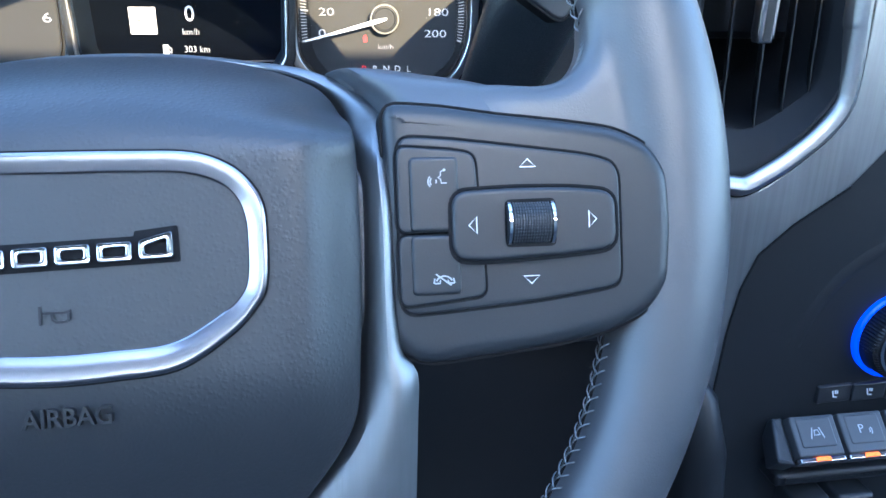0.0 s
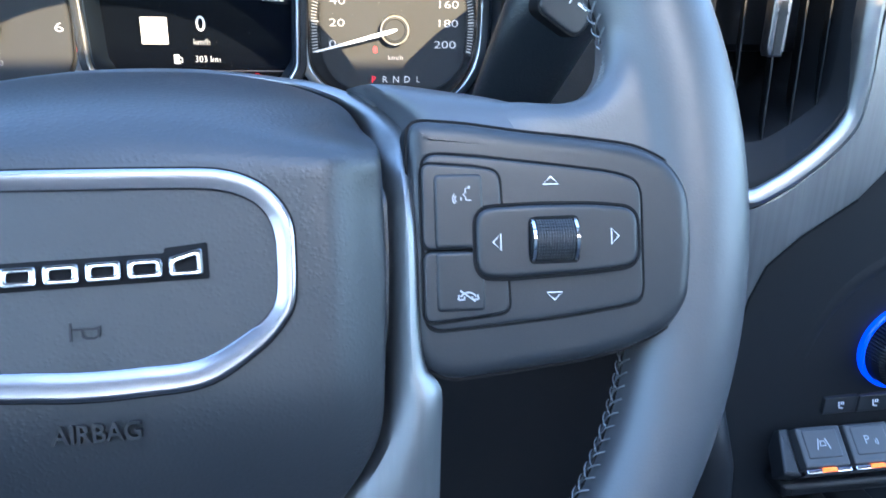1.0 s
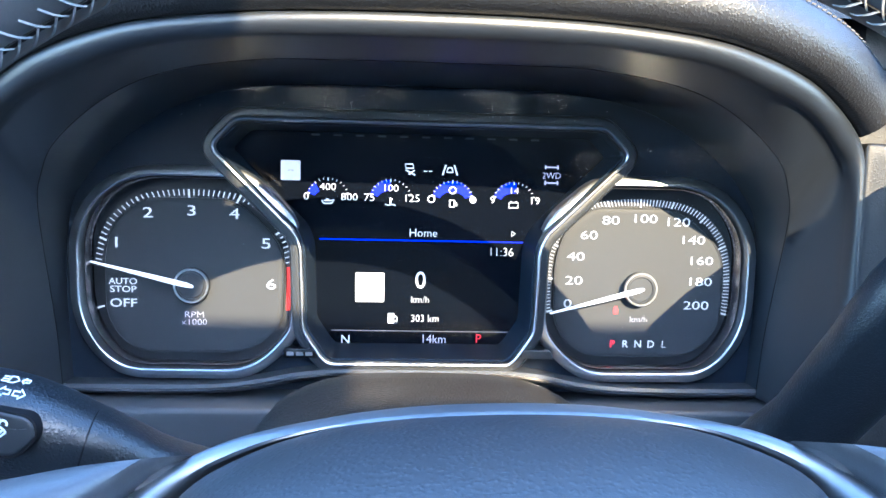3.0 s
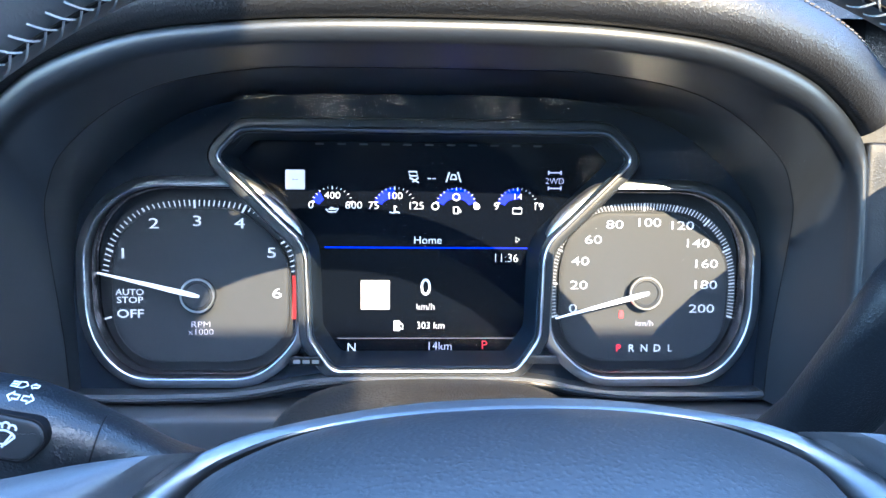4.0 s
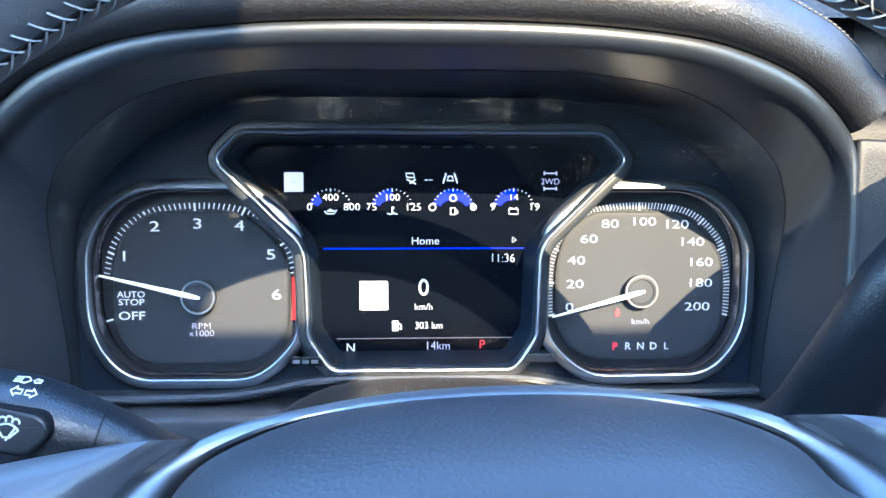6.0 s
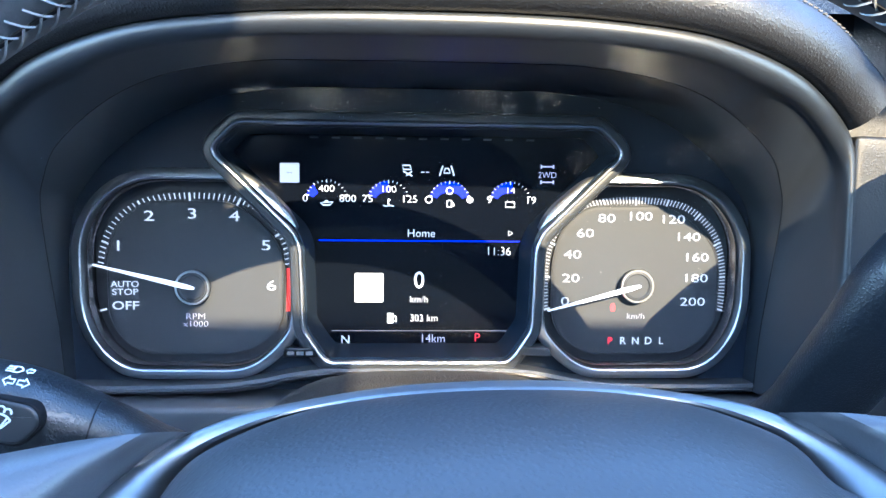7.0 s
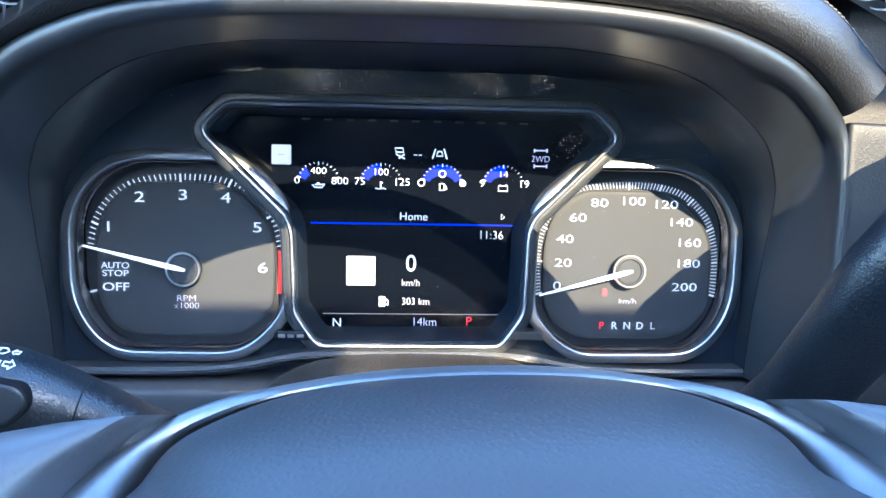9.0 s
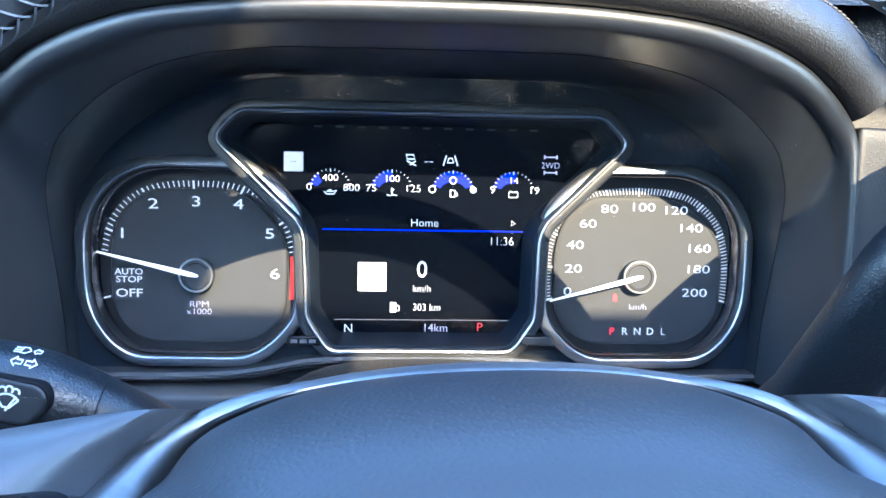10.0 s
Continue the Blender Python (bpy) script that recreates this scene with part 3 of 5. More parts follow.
    # side spokes with their switch panels, built for the right and turned over for the left
    for s in (1, -1):
        def put(name, bm, mat, parent=w, label=""):
            if s < 0:
                bmesh.ops.scale(bm, vec=(-1, 1, 1), verts=bm.verts)
                bmesh.ops.translate(bm, vec=(0, -0.0036, 0), verts=bm.verts)
            return part(name, bm, mat, parent, label)

        outer = fillet([(0.0852, 0.0294), (0.102, 0.0282), (0.1186, 0.0257), (0.1392, 0.0235), (0.1555, 0.0212), (0.1665, 0.0160), (0.1722, 0.0075), (0.1731, -0.0092), (0.1717, -0.0264),
                        (0.1645, -0.0356), (0.1513, -0.0409), (0.1371, -0.0435), (0.1111, -0.0461), (0.0960, -0.0474), (0.0890, -0.0445), (0.0860, -0.0385), (0.0850, -0.0300)], 0.003, 3)
        outer = resample(outer, 190)
        for _ in range(4):
            outer = [(outer[k - 1] + outer[k] * 2 + outer[(k + 1) % 190]) / 4 for k in range(190)]
        outer = [(p.x, p.y) for p in outer]
        field = [(0.0880, 0.0203), (0.105, 0.0190), (0.1303, 0.0159), (0.1477, 0.0136), (0.1562, 0.0105), (0.1564, -0.0265), (0.1499, -0.0282), (0.1288, -0.0307), (0.1032, -0.0325), (0.0880, -0.0333)]
        field = fillet(field, 0.006, 6)
        gap = [(-0.00045, -0.02), (-0.00045, 0.0), (0.00045, 0.0), (0.00045, -0.02)]
        bm = loops_bm([[(*p, -0.030) for p in outer]] + [[(*p, -0.0038 - 0.0030 * (1 - math.sin(a))) for p in inset(outer, 0.0044 * (1 - math.cos(a)))] for a in (0, 0.3, 0.6, 0.9, 1.25, 1.57)] + [[(*Vector(p).lerp(Vector((0.130, -0.008)), 0.04), -0.0038) for p in inset(outer, 0.0044)]], cap0=True, cap1=True)
        panel = put("switch_panel", bm, PLASTIC, w, "satin black switch panel")
        put("panel_seam", sweep(outer, [(-0.0009, -0.02), (-0.0009, -0.0070), (0.0006, -0.0070), (0.0006, -0.02)]), GAP, panel)
        key = put("direction_key", slab(inset(field, 0.0008), -0.006, -0.0030, 0.0007), PLASTIC, panel)
        put("key_gap", loops_bm([[(*p, -0.0046) for p in field], [(*p, -0.0035) for p in field]], cap1=True), GAP, panel)
        voice = [(0.0884, 0.0164), (0.1048, 0.0151), (0.1112, 0.0138), (0.1124, -0.0086), (0.0884, -0.0086)]
        phone = [(0.0884, -0.0092), (0.1128, -0.0092), (0.1136, -0.0276), (0.100, -0.0290), (0.0884, -0.0300)]
        rocker = fillet([(0.1037, 0.0030), (0.1213, 0.0037), (0.1386, 0.0035), (0.1532, 0.0020), (0.1534, -0.0152), (0.1379, -0.0165), (0.1121, -0.0176), (0.1037, -0.0168)], 0.0052, 6)
        for nm, shape in (("voice_button", fillet(voice, 0.003, 4)), ("phone_button", fillet(phone, 0.003, 4))):
            put("button_gap", loops_bm([[(*p, -0.0040) for p in inset(shape, -0.0008)], [(*p, -0.0028) for p in inset(shape, -0.0008)]], cap1=True), GAP, panel)
            put(nm, slab(shape, -0.004, -0.0021, 0.0006), PLASTIC, panel)
            top, bot = (0.0132, -0.0085) if nm == "voice_button" else (-0.0093, -0.0268)
            put("button_pad", slab(fillet([(0.0918, bot), (0.1062, bot), (0.1062, top), (0.0918, top)], 0.0018), -0.003, -0.0014, 0.0010), PLASTIC, panel)
        put("rocker_gap", loops_bm([[(*p, -0.004) for p in inset(rocker, -0.0007)], [(*p, -0.00125) for p in inset(rocker, -0.0010)]], cap1=True), GAP, panel)
        put("rocker_key", slab(rocker, -0.003, -0.0004, 0.0012), PLASTIC, panel)
        put("roller_slot", loops_bm([[(*p, -0.002) for p in fillet([(0.1193, 0.0002), (0.1346, 0.0004), (0.1346, -0.0137), (0.1193, -0.0137)], 0.0018)],
                                     [(*p, -0.0002) for p in fillet([(0.1193, 0.0002), (0.1346, 0.0004), (0.1346, -0.0137), (0.1193, -0.0137)], 0.0018)]], cap1=True), GAP, panel)
        # knurled roller lying across the rocker
        bm = bmesh.new()
        for cx in range(14):
            for ca in range(13):
                a0 = radians(38 + ca * 8.0)
                x0, x1 = 0.12145 + cx * 0.00081, 0.12145 + cx * 0.00081 + 0.00062
                q = []
                for rad, sh in ((0.0071, 0), (0.0077, 0.00012)):
                    a, b = a0 + sh * 40, a0 + radians(6.6) - sh * 40
                    for xx, an in ((x0 + sh, a), (x1 - sh, a), (x1 - sh, b), (x0 + sh, b)):
                        q.append(bm.verts.new((xx, -0.0067 + rad * math.cos(an), -0.0046 + rad * math.sin(an))))
                bm.faces.new(q[4:])
                for k in range(4):
                    j = (k + 1) % 4
                    bm.faces.new((q[k], q[j], q[4 + j], q[4 + k]))
        put("roller_knurl", bm, FASCIA_LIGHT, panel)
        bm = lathe([(0.0, 0), (0.0070, 0), (0.0070, 0.0145), (0.0, 0.0145)], 40, "X")
        bmesh.ops.translate(bm, vec=(0.11975, -0.0067, -0.0046), verts=bm.verts)
        put("roller", bm, DARK, panel, "knurled black thumb roller")
        for x0 in (0.1199, 0.1329):
            bm = lathe([(0.0068, 0), (0.0077, 0.0001), (0.0077, 0.0010), (0.0068, 0.0011)], 40, "X", True)
            bmesh.ops.translate(bm, vec=(x0, -0.0067, -0.0046), verts=bm.verts)
            put("roller_ring", bm, CHROME, panel, "chrome roller end")
        tri = [(-0.0024, -0.0010), (0.0024, -0.0010), (0, 0.0013), (-0.0024, -0.0010)]
        for x, y, a, d in ((0.1272, 0.0108, 0, -0.0030), (0.1275, -0.0234, 180, -0.0030), (0.1099, -0.0069, 90, -0.0004), (0.1458, -0.0062, -90, -0.0004)):
            c, sn = math.cos(radians(a)), math.sin(radians(a))
            put("arrow_mark", strokes([[(p * c - q * sn, p * sn + q * c) for p, q in tri]], 0.00042, d + 0.00005, x, y), ICON, panel)
        if s > 0:
            face = [[(0.0022, 0.0030), (0.0012, 0.0026), (0.0012, 0.0012), (0.0002, 0.0004), (0.0012, -0.0002), (0.0014, -0.0016), (0.0034, -0.0016)], arc(-0.0012, -0.0010, 0.0008, -50, 50, 5), arc(-0.0012, -0.0010, 0.0016, 130, 230, 5), arc(-0.0012, -0.0010, 0.0024, 130, 230, 5), arc(0.0026, 0.0032, 0.0003, 0, 360, 8)]
            put("voice_mark", strokes(face, 0.00035, -0.0013, 0.1000, 0.0068, 0.78), ICON_GREY, panel)
            hang = [arc(0, -0.0014, 0.0030, 20, 160, 10, 0.0026), [(-0.0036, -0.0014), (-0.0016, -0.0014), (-0.0014, -0.0002)], [(0.0036, -0.0014), (0.0016, -0.0014), (0.0014, -0.0002)], [(-0.0038, -0.0014), (-0.0034, 0.0004)], [(0.0038, -0.0014), (0.0034, 0.0004)], [(-0.0030, 0.0020), (0.0026, -0.0022)]]
            put("hang_up_mark", strokes(hang, 0.00045, -0.0013, 0.1010, -0.0222, 0.80), ICON_GREY, panel)

    # lower spoke carrier and hub back
    part("lower_spoke", slab(fillet([(-0.085, -0.05), (0.085, -0.05), (0.0855, -0.150), (0.070, -0.168), (-0.070, -0.168), (-0.0855, -0.150)], 0.006), -0.030, -0.014, 0.004), PLASTIC, w)
    bm = lathe([(0.0, -0.085), (0.045, -0.085), (0.050, -0.036), (0.0, -0.036)], 40)
    bmesh.ops.translate(bm, vec=(0, -0.022, 0), verts=bm.verts)
    part("hub_back", bm, DARK, w)
    return w


steering_wheel()


# ---- instrument cluster ----
SCREEN_OUT = [(-0.1096, 0.8790), (-0.1096, 0.8837), (-0.0993, 0.8945), (-0.0948, 0.8960), (0.0948, 0.8960), (0.0993, 0.8945), (0.1096, 0.8837), (0.1096, 0.8790), (0.0672, 0.8372), (0.0640, 0.8290),
              (0.0625, 0.7845), (0.0528, 0.7700), (0.0487, 0.7664), (-0.0487, 0.7664), (-0.0528, 0.7700), (-0.0625, 0.7845), (-0.0640, 0.8290), (-0.0672, 0.8372)]
GAUGE_HALF = [(0.030, 0.8684), (-0.023, 0.8684), (-0.0392, 0.8618), (-0.0512, 0.8490), (-0.0578, 0.8330), (-0.0573, 0.7955), (-0.0525, 0.7800), (-0.0430, 0.7668), (-0.0300, 0.7590), (0.0300, 0.7586),
              (0.0425, 0.7645), (0.0530, 0.7745), (0.0600, 0.785), (0.0600, 0.832), (0.0540, 0.848)]


def gauge_outline(cx, side):
    return [(cx + x * side, y) for x, y in GAUGE_HALF]


TICK_PATH = [(-0.0535, -0.030), (-0.0535, -0.0155), (-0.0535, 0.013), (-0.0470, 0.0330), (-0.0290, 0.0478), (0, 0.0515), (0.0290, 0.0478), (0.0470, 0.0330), (0.0535, 0.013), (0.0535, -0.0155), (0.0535, -0.030)]


def tick_point(angle):
    """Where a line from the middle of a dial meets the path of its ticks."""
    d = Vector((math.cos(radians(angle)), math.sin(radians(angle))))
    best = None
    for a, b in zip(TICK_CURVE, TICK_CURVE[1:]):
        den = d.x * (b.y - a.y) - d.y * (b.x - a.x)
        if abs(den) < 1e-12:
            continue
        t = (a.x * (b.y - a.y) - a.y * (b.x - a.x)) / den
        u = (a.x * d.y - a.y * d.x) / den
        if t > 0 and -0.01 <= u <= 1.01:
            best = d * t
    return best


TICK_CURVE = smooth_path(TICK_PATH, 120)


def gauge(parent, cx, side, name, label):
    cz = 0.8060
    g = part(name, loops_bm([[(*p, -0.002) for p in fillet(gauge_outline(cx, side), 0.006)], [(*p, 0.0) for p in fillet(gauge_outline(cx, side), 0.006)]], cap1=True), DIAL_EDGE, parent, label)
    ring = [(cx + x, cz + y) for x, y in [(-0.028, 0.0470), (0.0205, 0.0470), (0.0360, 0.0365), (0.0475, 0.0225), (0.0500, 0.0095), (0.0490, -0.0225), (0.0375, -0.0355), (0.0240, -0.0400), (-0.0280, -0.0400), (-0.0405, -0.0330), (-0.0485, -0.0190), (-0.0490, 0.0150), (-0.0440, 0.0330)]]
    ring = fillet(ring, 0.008, 5)
    part("dial_face", slab(ring, 0.0, 0.0022, 0.0010), DIAL, g, "dark grey dial face")
    part("dial_rim", sweep(ring[::-1], [(-0.0007, 0.0), (-0.0007, 0.0026), (0.0003, 0.0026), (0.0003, 0.0)]), DIAL_EDGE, g)
    out = fillet(gauge_outline(cx, side), 0.010, 5)
    if side < 0:
        out = out[::-1]
    part("gauge_wall", sweep(out, [(-0.0010, -0.001), (-0.0010, 0.0215), (-0.0024, 0.0215), (-0.0024, -0.001)]), GLOSS, g)
    part("gauge_bezel", sweep(out, [(0.0026, 0.012), (0.0026, 0.0203), (0.0018, 0.0213), (-0.0008, 0.0222), (-0.0022, 0.0226), (-0.0029, 0.0221), (-0.0030, 0.014)]), BEZEL, g, "chrome gauge bezel")
    part("gauge_bezel_line", sweep(out, [(-0.0036, 0.008), (-0.0037, 0.0160), (-0.0041, 0.0164), (-0.0045, 0.0158), (-0.0045, 0.008)]), SATIN, g)
    return g


def tick_bar(cx, cz, angle, length, width, d=0.0004):
    p = tick_point(angle)
    n = p.normalized()
    t = Vector((-n.y, n.x)) * width / 2
    a, b = p + n * 0.0004, p - n * length
    q = [(cx + v.x, cz + v.y) for v in (a + t, b + t, b - t, a - t)]
    return loops_bm([[(*v, d) for v in q], [(*v, d + 0.0002) for v in q]], cap1=True)


def needle(parent, cx, cz, angle, reach):
    hub = Matrix.Translation((cx, cz, 0))
    bm = lathe([(0.0092, 0.002), (0.0095, 0.0070), (0.0088, 0.0082), (0.0072, 0.0086), (0.0066, 0.0078), (0.0, 0.0078)], 40)
    bmesh.ops.transform(bm, matrix=hub, verts=bm.verts)
    h = part("needle_hub", bm, DIAL, parent)
    bm = lathe([(0.0093, 0.0062), (0.0098, 0.0078), (0.0094, 0.0087), (0.0087, 0.0087), (0.0083, 0.0078)], 40, ring=True)
    bmesh.ops.transform(bm, matrix=hub, verts=bm.verts)
    part("hub_ring", bm, BEZEL, h, "silver ring")
    c, s = math.cos(radians(angle)), math.sin(radians(angle))
    q = [(reach, 0.0004), (0.008, 0.0014), (0.002, 0.0012), (-0.0015, 0.0006), (-0.0015, -0.0006), (0.002, -0.0012), (0.008, -0.0014), (reach, -0.0004)]
    q = [(cx + x * c - y * s, cz + x * s + y * c) for x, y in q]
    part("needle", loops_bm([[(*p, 0.0090) for p in q], [(*p, 0.0102) for p in q]], cap0=True, cap1=True), NEEDLE, parent, "white needle", smooth=0)


def instrument_cluster():
    k = thing("instrument_cluster", CLUSTER, "lit instrument cluster with two dials and a dark screen", "instrument cluster")
    tach, speed = -0.1260, 0.1263
    g = gauge(k, tach, 1, "rev_counter", "rev counter with a white needle")
    lettering = bmesh.new()
    for txt, x, z in (("1", -0.1679, 0.8276), ("2", -0.1506, 0.8444), ("3", -0.1268, 0.8459), ("4", -0.1033, 0.8447), ("5", -0.0859, 0.8283), ("6", -0.0831, 0.8054)):
        add(lettering, text(txt, x, z, 0.0025, 0.0058, 1.50, bold=0.0))
    add(lettering, text("OFF", -0.1645, 0.7938, 0.0025, 0.0047, 1.28, bold=0.00004))
    add(lettering, text("AUTO", -0.1646, 0.8060, 0.0025, 0.0035, 1.12, bold=0.00002))
    add(lettering, text("STOP", -0.1646, 0.8016, 0.0025, 0.0035, 1.22, bold=0.00002))
    part("numerals", lettering, WHITE, g, smooth=0)
    lettering = text("RPM", -0.1257, 0.7877, 0.0025, 0.0035, 1.2, bold=-0.00010)
    add(lettering, text("x1000", -0.1257, 0.7835, 0.0025, 0.0035, 1.15, bold=-0.00010))
    part("unit_lettering", lettering, LIT_SOFT, g, smooth=0)
    bm = bmesh.new()
    for i in range(51):
        a = 167 - i * 3.08
        major = i % 10 == 4
        add(bm, tick_bar(tach, 0.806, a, 0.0046 if major else 0.0030, 0.0011 if major else 0.0006))
    add(bm, tick_bar(tach, 0.806, 196, 0.0040, 0.0010))
    part("ticks", bm, WHITE, g, smooth=0, kind="stuff")
    p = [tick_point(a) for a in range(10, -17, -2)]
    part("red_band", sweep([(tach + v.x, 0.806 + v.y) for v in p], [(-0.0004, 0.0003), (0.0026, 0.0003), (0.0026, 0.0007), (-0.0004, 0.0007)], False, True), RED, g, "red band", smooth=0)
    needle(g, tach, 0.8050, 166.5, 0.0550)

    g = gauge(k, speed, -1, "speedometer", "speedometer with a white needle at zero")
    lettering = bmesh.new()
    for txt, x, z in (("0", 0.0856, 0.7970), ("20", 0.0887, 0.8105), ("40", 0.0894, 0.8243), ("60", 0.0965, 0.8367), ("80", 0.1088, 0.8454), ("100", 0.1282, 0.8467), ("120", 0.1475, 0.8451), ("140", 0.1568, 0.8349), ("160", 0.1622, 0.8230), ("180", 0.1622, 0.8108), ("200", 0.1610, 0.7969)):
        add(lettering, text(txt, x, z, 0.0025, 0.0049, 1.52 if len(txt) < 3 else 1.48, bold=-0.00003))
    part("numerals", lettering, WHITE, g, smooth=0)
    part("unit_lettering", text("km/h", 0.1275, 0.7884, 0.0025, 0.0034, 1.1, bold=-0.00009), LIT_SOFT, g, smooth=0)
    bm = bmesh.new()
    for i in range(101):
        a = 195 - i * 2.1
        major = i % 10 == 0
        add(bm, tick_bar(speed, 0.806, a, 0.0046 if major else 0.0033, 0.0010 if major else 0.0005))
    part("ticks", bm, WHITE, g, smooth=0, kind="stuff")
    needle(g, speed, 0.8068, 195.2, 0.0540)
    for i, ch in enumerate("PRND"):
        part("gear_letter", text(ch, 0.1126 + i * 0.0076, 0.7738, 0.0025, 0.0042, 1.0, bold=0.00006), LIT_RED if i == 0 else WHITE, g, smooth=0)
    part("gear_letter", text("L", 0.1126 + 4 * 0.0076, 0.7738, 0.0025, 0.0042), WHITE, g, smooth=0)
    part("seat_belt_lamp", fill([(-0.0012, -0.0022), (0.0012, -0.0022), (0.0014, 0.0004), (0.0007, 0.0022), (-0.0007, 0.0022), (-0.0014, 0.0004)], 0.0025, 0.1138, 0.7938), LIT_RED, g, smooth=0)

    # screen in its wide-shouldered frame
    out = fillet(SCREEN_OUT, 0.004, 5)
    rev = out[::-1]
    s = part("screen", loops_bm([[(*p, -0.010) for p in out], [(*p, -0.0072) for p in out]], cap1=True), SCREEN, k, "dark information display showing the home page")
    part("screen_wall", sweep(rev, [(-0.0004, -0.009), (-0.0004, 0.024), (-0.0022, 0.022), (-0.0042, -0.0068), (-0.0042, -0.009)]), FACE, s)
    part("screen_frame", sweep(rev, [(0.0010, 0.010), (0.0009, 0.0262), (0.0003, 0.0270), (-0.0006, 0.0266), (-0.0011, 0.0248), (-0.0012, 0.010)]), BEZEL, s, "chrome screen frame")
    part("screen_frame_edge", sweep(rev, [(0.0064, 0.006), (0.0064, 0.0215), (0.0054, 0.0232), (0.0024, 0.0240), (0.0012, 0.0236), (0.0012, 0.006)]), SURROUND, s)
    D = -0.0069
    part("speed_limit_tile", fill(fillet([(-0.0055, -0.0056), (0.0055, -0.0056), (0.0055, 0.0056), (-0.0055, 0.0056)], 0.0006), D, -0.0739, 0.8698), LIT_TILE, s, smooth=0)
    part("speed_limit_tile", fill(fillet([(-0.0083, -0.0085), (0.0083, -0.0085), (0.0083, 0.0085), (-0.0083, 0.0085)], 0.0007), D, -0.0282, 0.8035), LIT_TILE, s, smooth=0)
    for x, z, sc in ((-0.0739, 0.8698, 0.6), (-0.0282, 0.8035, 1.5)):
        part("tile_dashes", strokes([[(-0.0026, 0), (-0.0006, 0)], [(0.0006, 0), (0.0026, 0)]], 0.0006 * sc, D + 0.0004, x, z, sc), ICON_DIM, s, smooth=0)
    words = (("Home", 0.0020, 0.8354, 0.0046, 1.0, LIT_WHITE, 0.00002), ("11:36", 0.0474, 0.8251, 0.0050, 0.95, LIT_WHITE, -0.00006), ("0", 0.0010, 0.8077, 0.0098, 0.95, LIT_WHITE, 0.0001), ("km/h", 0.0010, 0.7966, 0.0040, 0.95, LIT_WHITE, 0),
             ("303 km", 0.0040, 0.7855, 0.0042, 0.92, LIT_WHITE, 0), ("N", -0.0419, 0.7725, 0.0052, 1.0, LIT_WHITE, 0), ("14km", 0.0092, 0.7733, 0.0050, 0.95, LIT_SOFT, 0), ("P", 0.0355, 0.7738, 0.0052, 1.0, LIT_RED, 0),
             ("400", -0.0528, 0.8608, 0.0040, 1.1, LIT_WHITE, 0), ("0", -0.0650, 0.8552, 0.0042, 1.1, LIT_WHITE, 0), ("800", -0.0406, 0.8552, 0.0042, 1.1, LIT_WHITE, 0),
             ("100", -0.0172, 0.8608, 0.0040, 1.1, LIT_WHITE, 0), ("75", -0.0292, 0.8552, 0.0042, 1.1, LIT_WHITE, 0), ("125", -0.0050, 0.8552, 0.0042, 1.1, LIT_WHITE, 0),
             ("14", 0.0538, 0.8608, 0.0038, 1.1, LIT_SOFT, 0), ("9", 0.0416, 0.8552, 0.0042, 1.1, LIT_WHITE, 0), ("19", 0.0660, 0.8552, 0.0042, 1.1, LIT_WHITE, 0), ("2WD", 0.0754, 0.8700, 0.0036, 0.95, LIT_SOFT, 0), ("--", 0.0040, 0.8716, 0.0050, 1.2, LIT_WHITE, 0))
    for body, x, z, size, wide, mat, bold in words:
        part("screen_lettering", text(body, x, z, D + 0.0003, size, wide, bold=bold - 0.00008), mat, s, smooth=0)
    part("rule", fill([(-0.0572, -0.0004), (0.0600, -0.0004), (0.0600, 0.0004), (-0.0572, 0.0004)], D, 0, 0.8311), LIT_BLUE, s, smooth=0)
    part("rule", fill([(-0.0500, -0.0002), (0.0530, -0.0002), (0.0530, 0.0002), (-0.0500, 0.0002)], D, 0, 0.7781), LIT_GREY, s, smooth=0)
    part("page_arrow", strokes([[(-0.0010, -0.0016), (0.0012, 0), (-0.0010, 0.0016), (-0.0010, -0.0016)]], 0.00035, D, 0.0543, 0.8360), LIT_WHITE, s, smooth=0)
    for i, (x, level) in enumerate(((-0.0528, 0.24), (-0.0172, 0.5), (0.0183, 1.0), (0.0538, 0.55))):
        prof = arc(x, 0.8545, 0.0118, 165, 165 - 150 * level, 14, 0.0112)
        inner = arc(x, 0.8545, 0.0075, 165 - 150 * level, 165, 14, 0.0050)
        part("small_gauge_fill", fill(prof + inner, D, thick=0.0001), LIT_BLUE, s, smooth=0)
        bm = bmesh.new()
        for j in range(13):
            a = radians(165 - 150 * j / 12)
            big = j % 6 == 0
            c, sn = math.cos(a), math.sin(a)
            ro, ri = 1.05, 0.88 if big else 0.94
            q = [(x + 0.0118 * ro * c, 0.8545 + 0.0112 * ro * sn), (x + 0.0118 * ri * c, 0.8545 + 0.0112 * ri * sn)]
            add(bm, strokes([q], 0.0005 if big else 0.00028, D + 0.0001))
        part("small_gauge_ticks", bm, LIT_WHITE, s, smooth=0)
    # symbols below the small gauges and along the top
    part("oil_symbol", strokes([[(-0.0036, 0.0006), (-0.0022, -0.0010), (0.0020, -0.0010), (0.0036, 0.0012), (0.0016, 0.0006), (-0.0022, 0.0006)], [(-0.0010, 0.0014), (0.0006, 0.0014)]], 0.0007, D, -0.0528, 0.8525), LIT_WHITE, s, smooth=0)
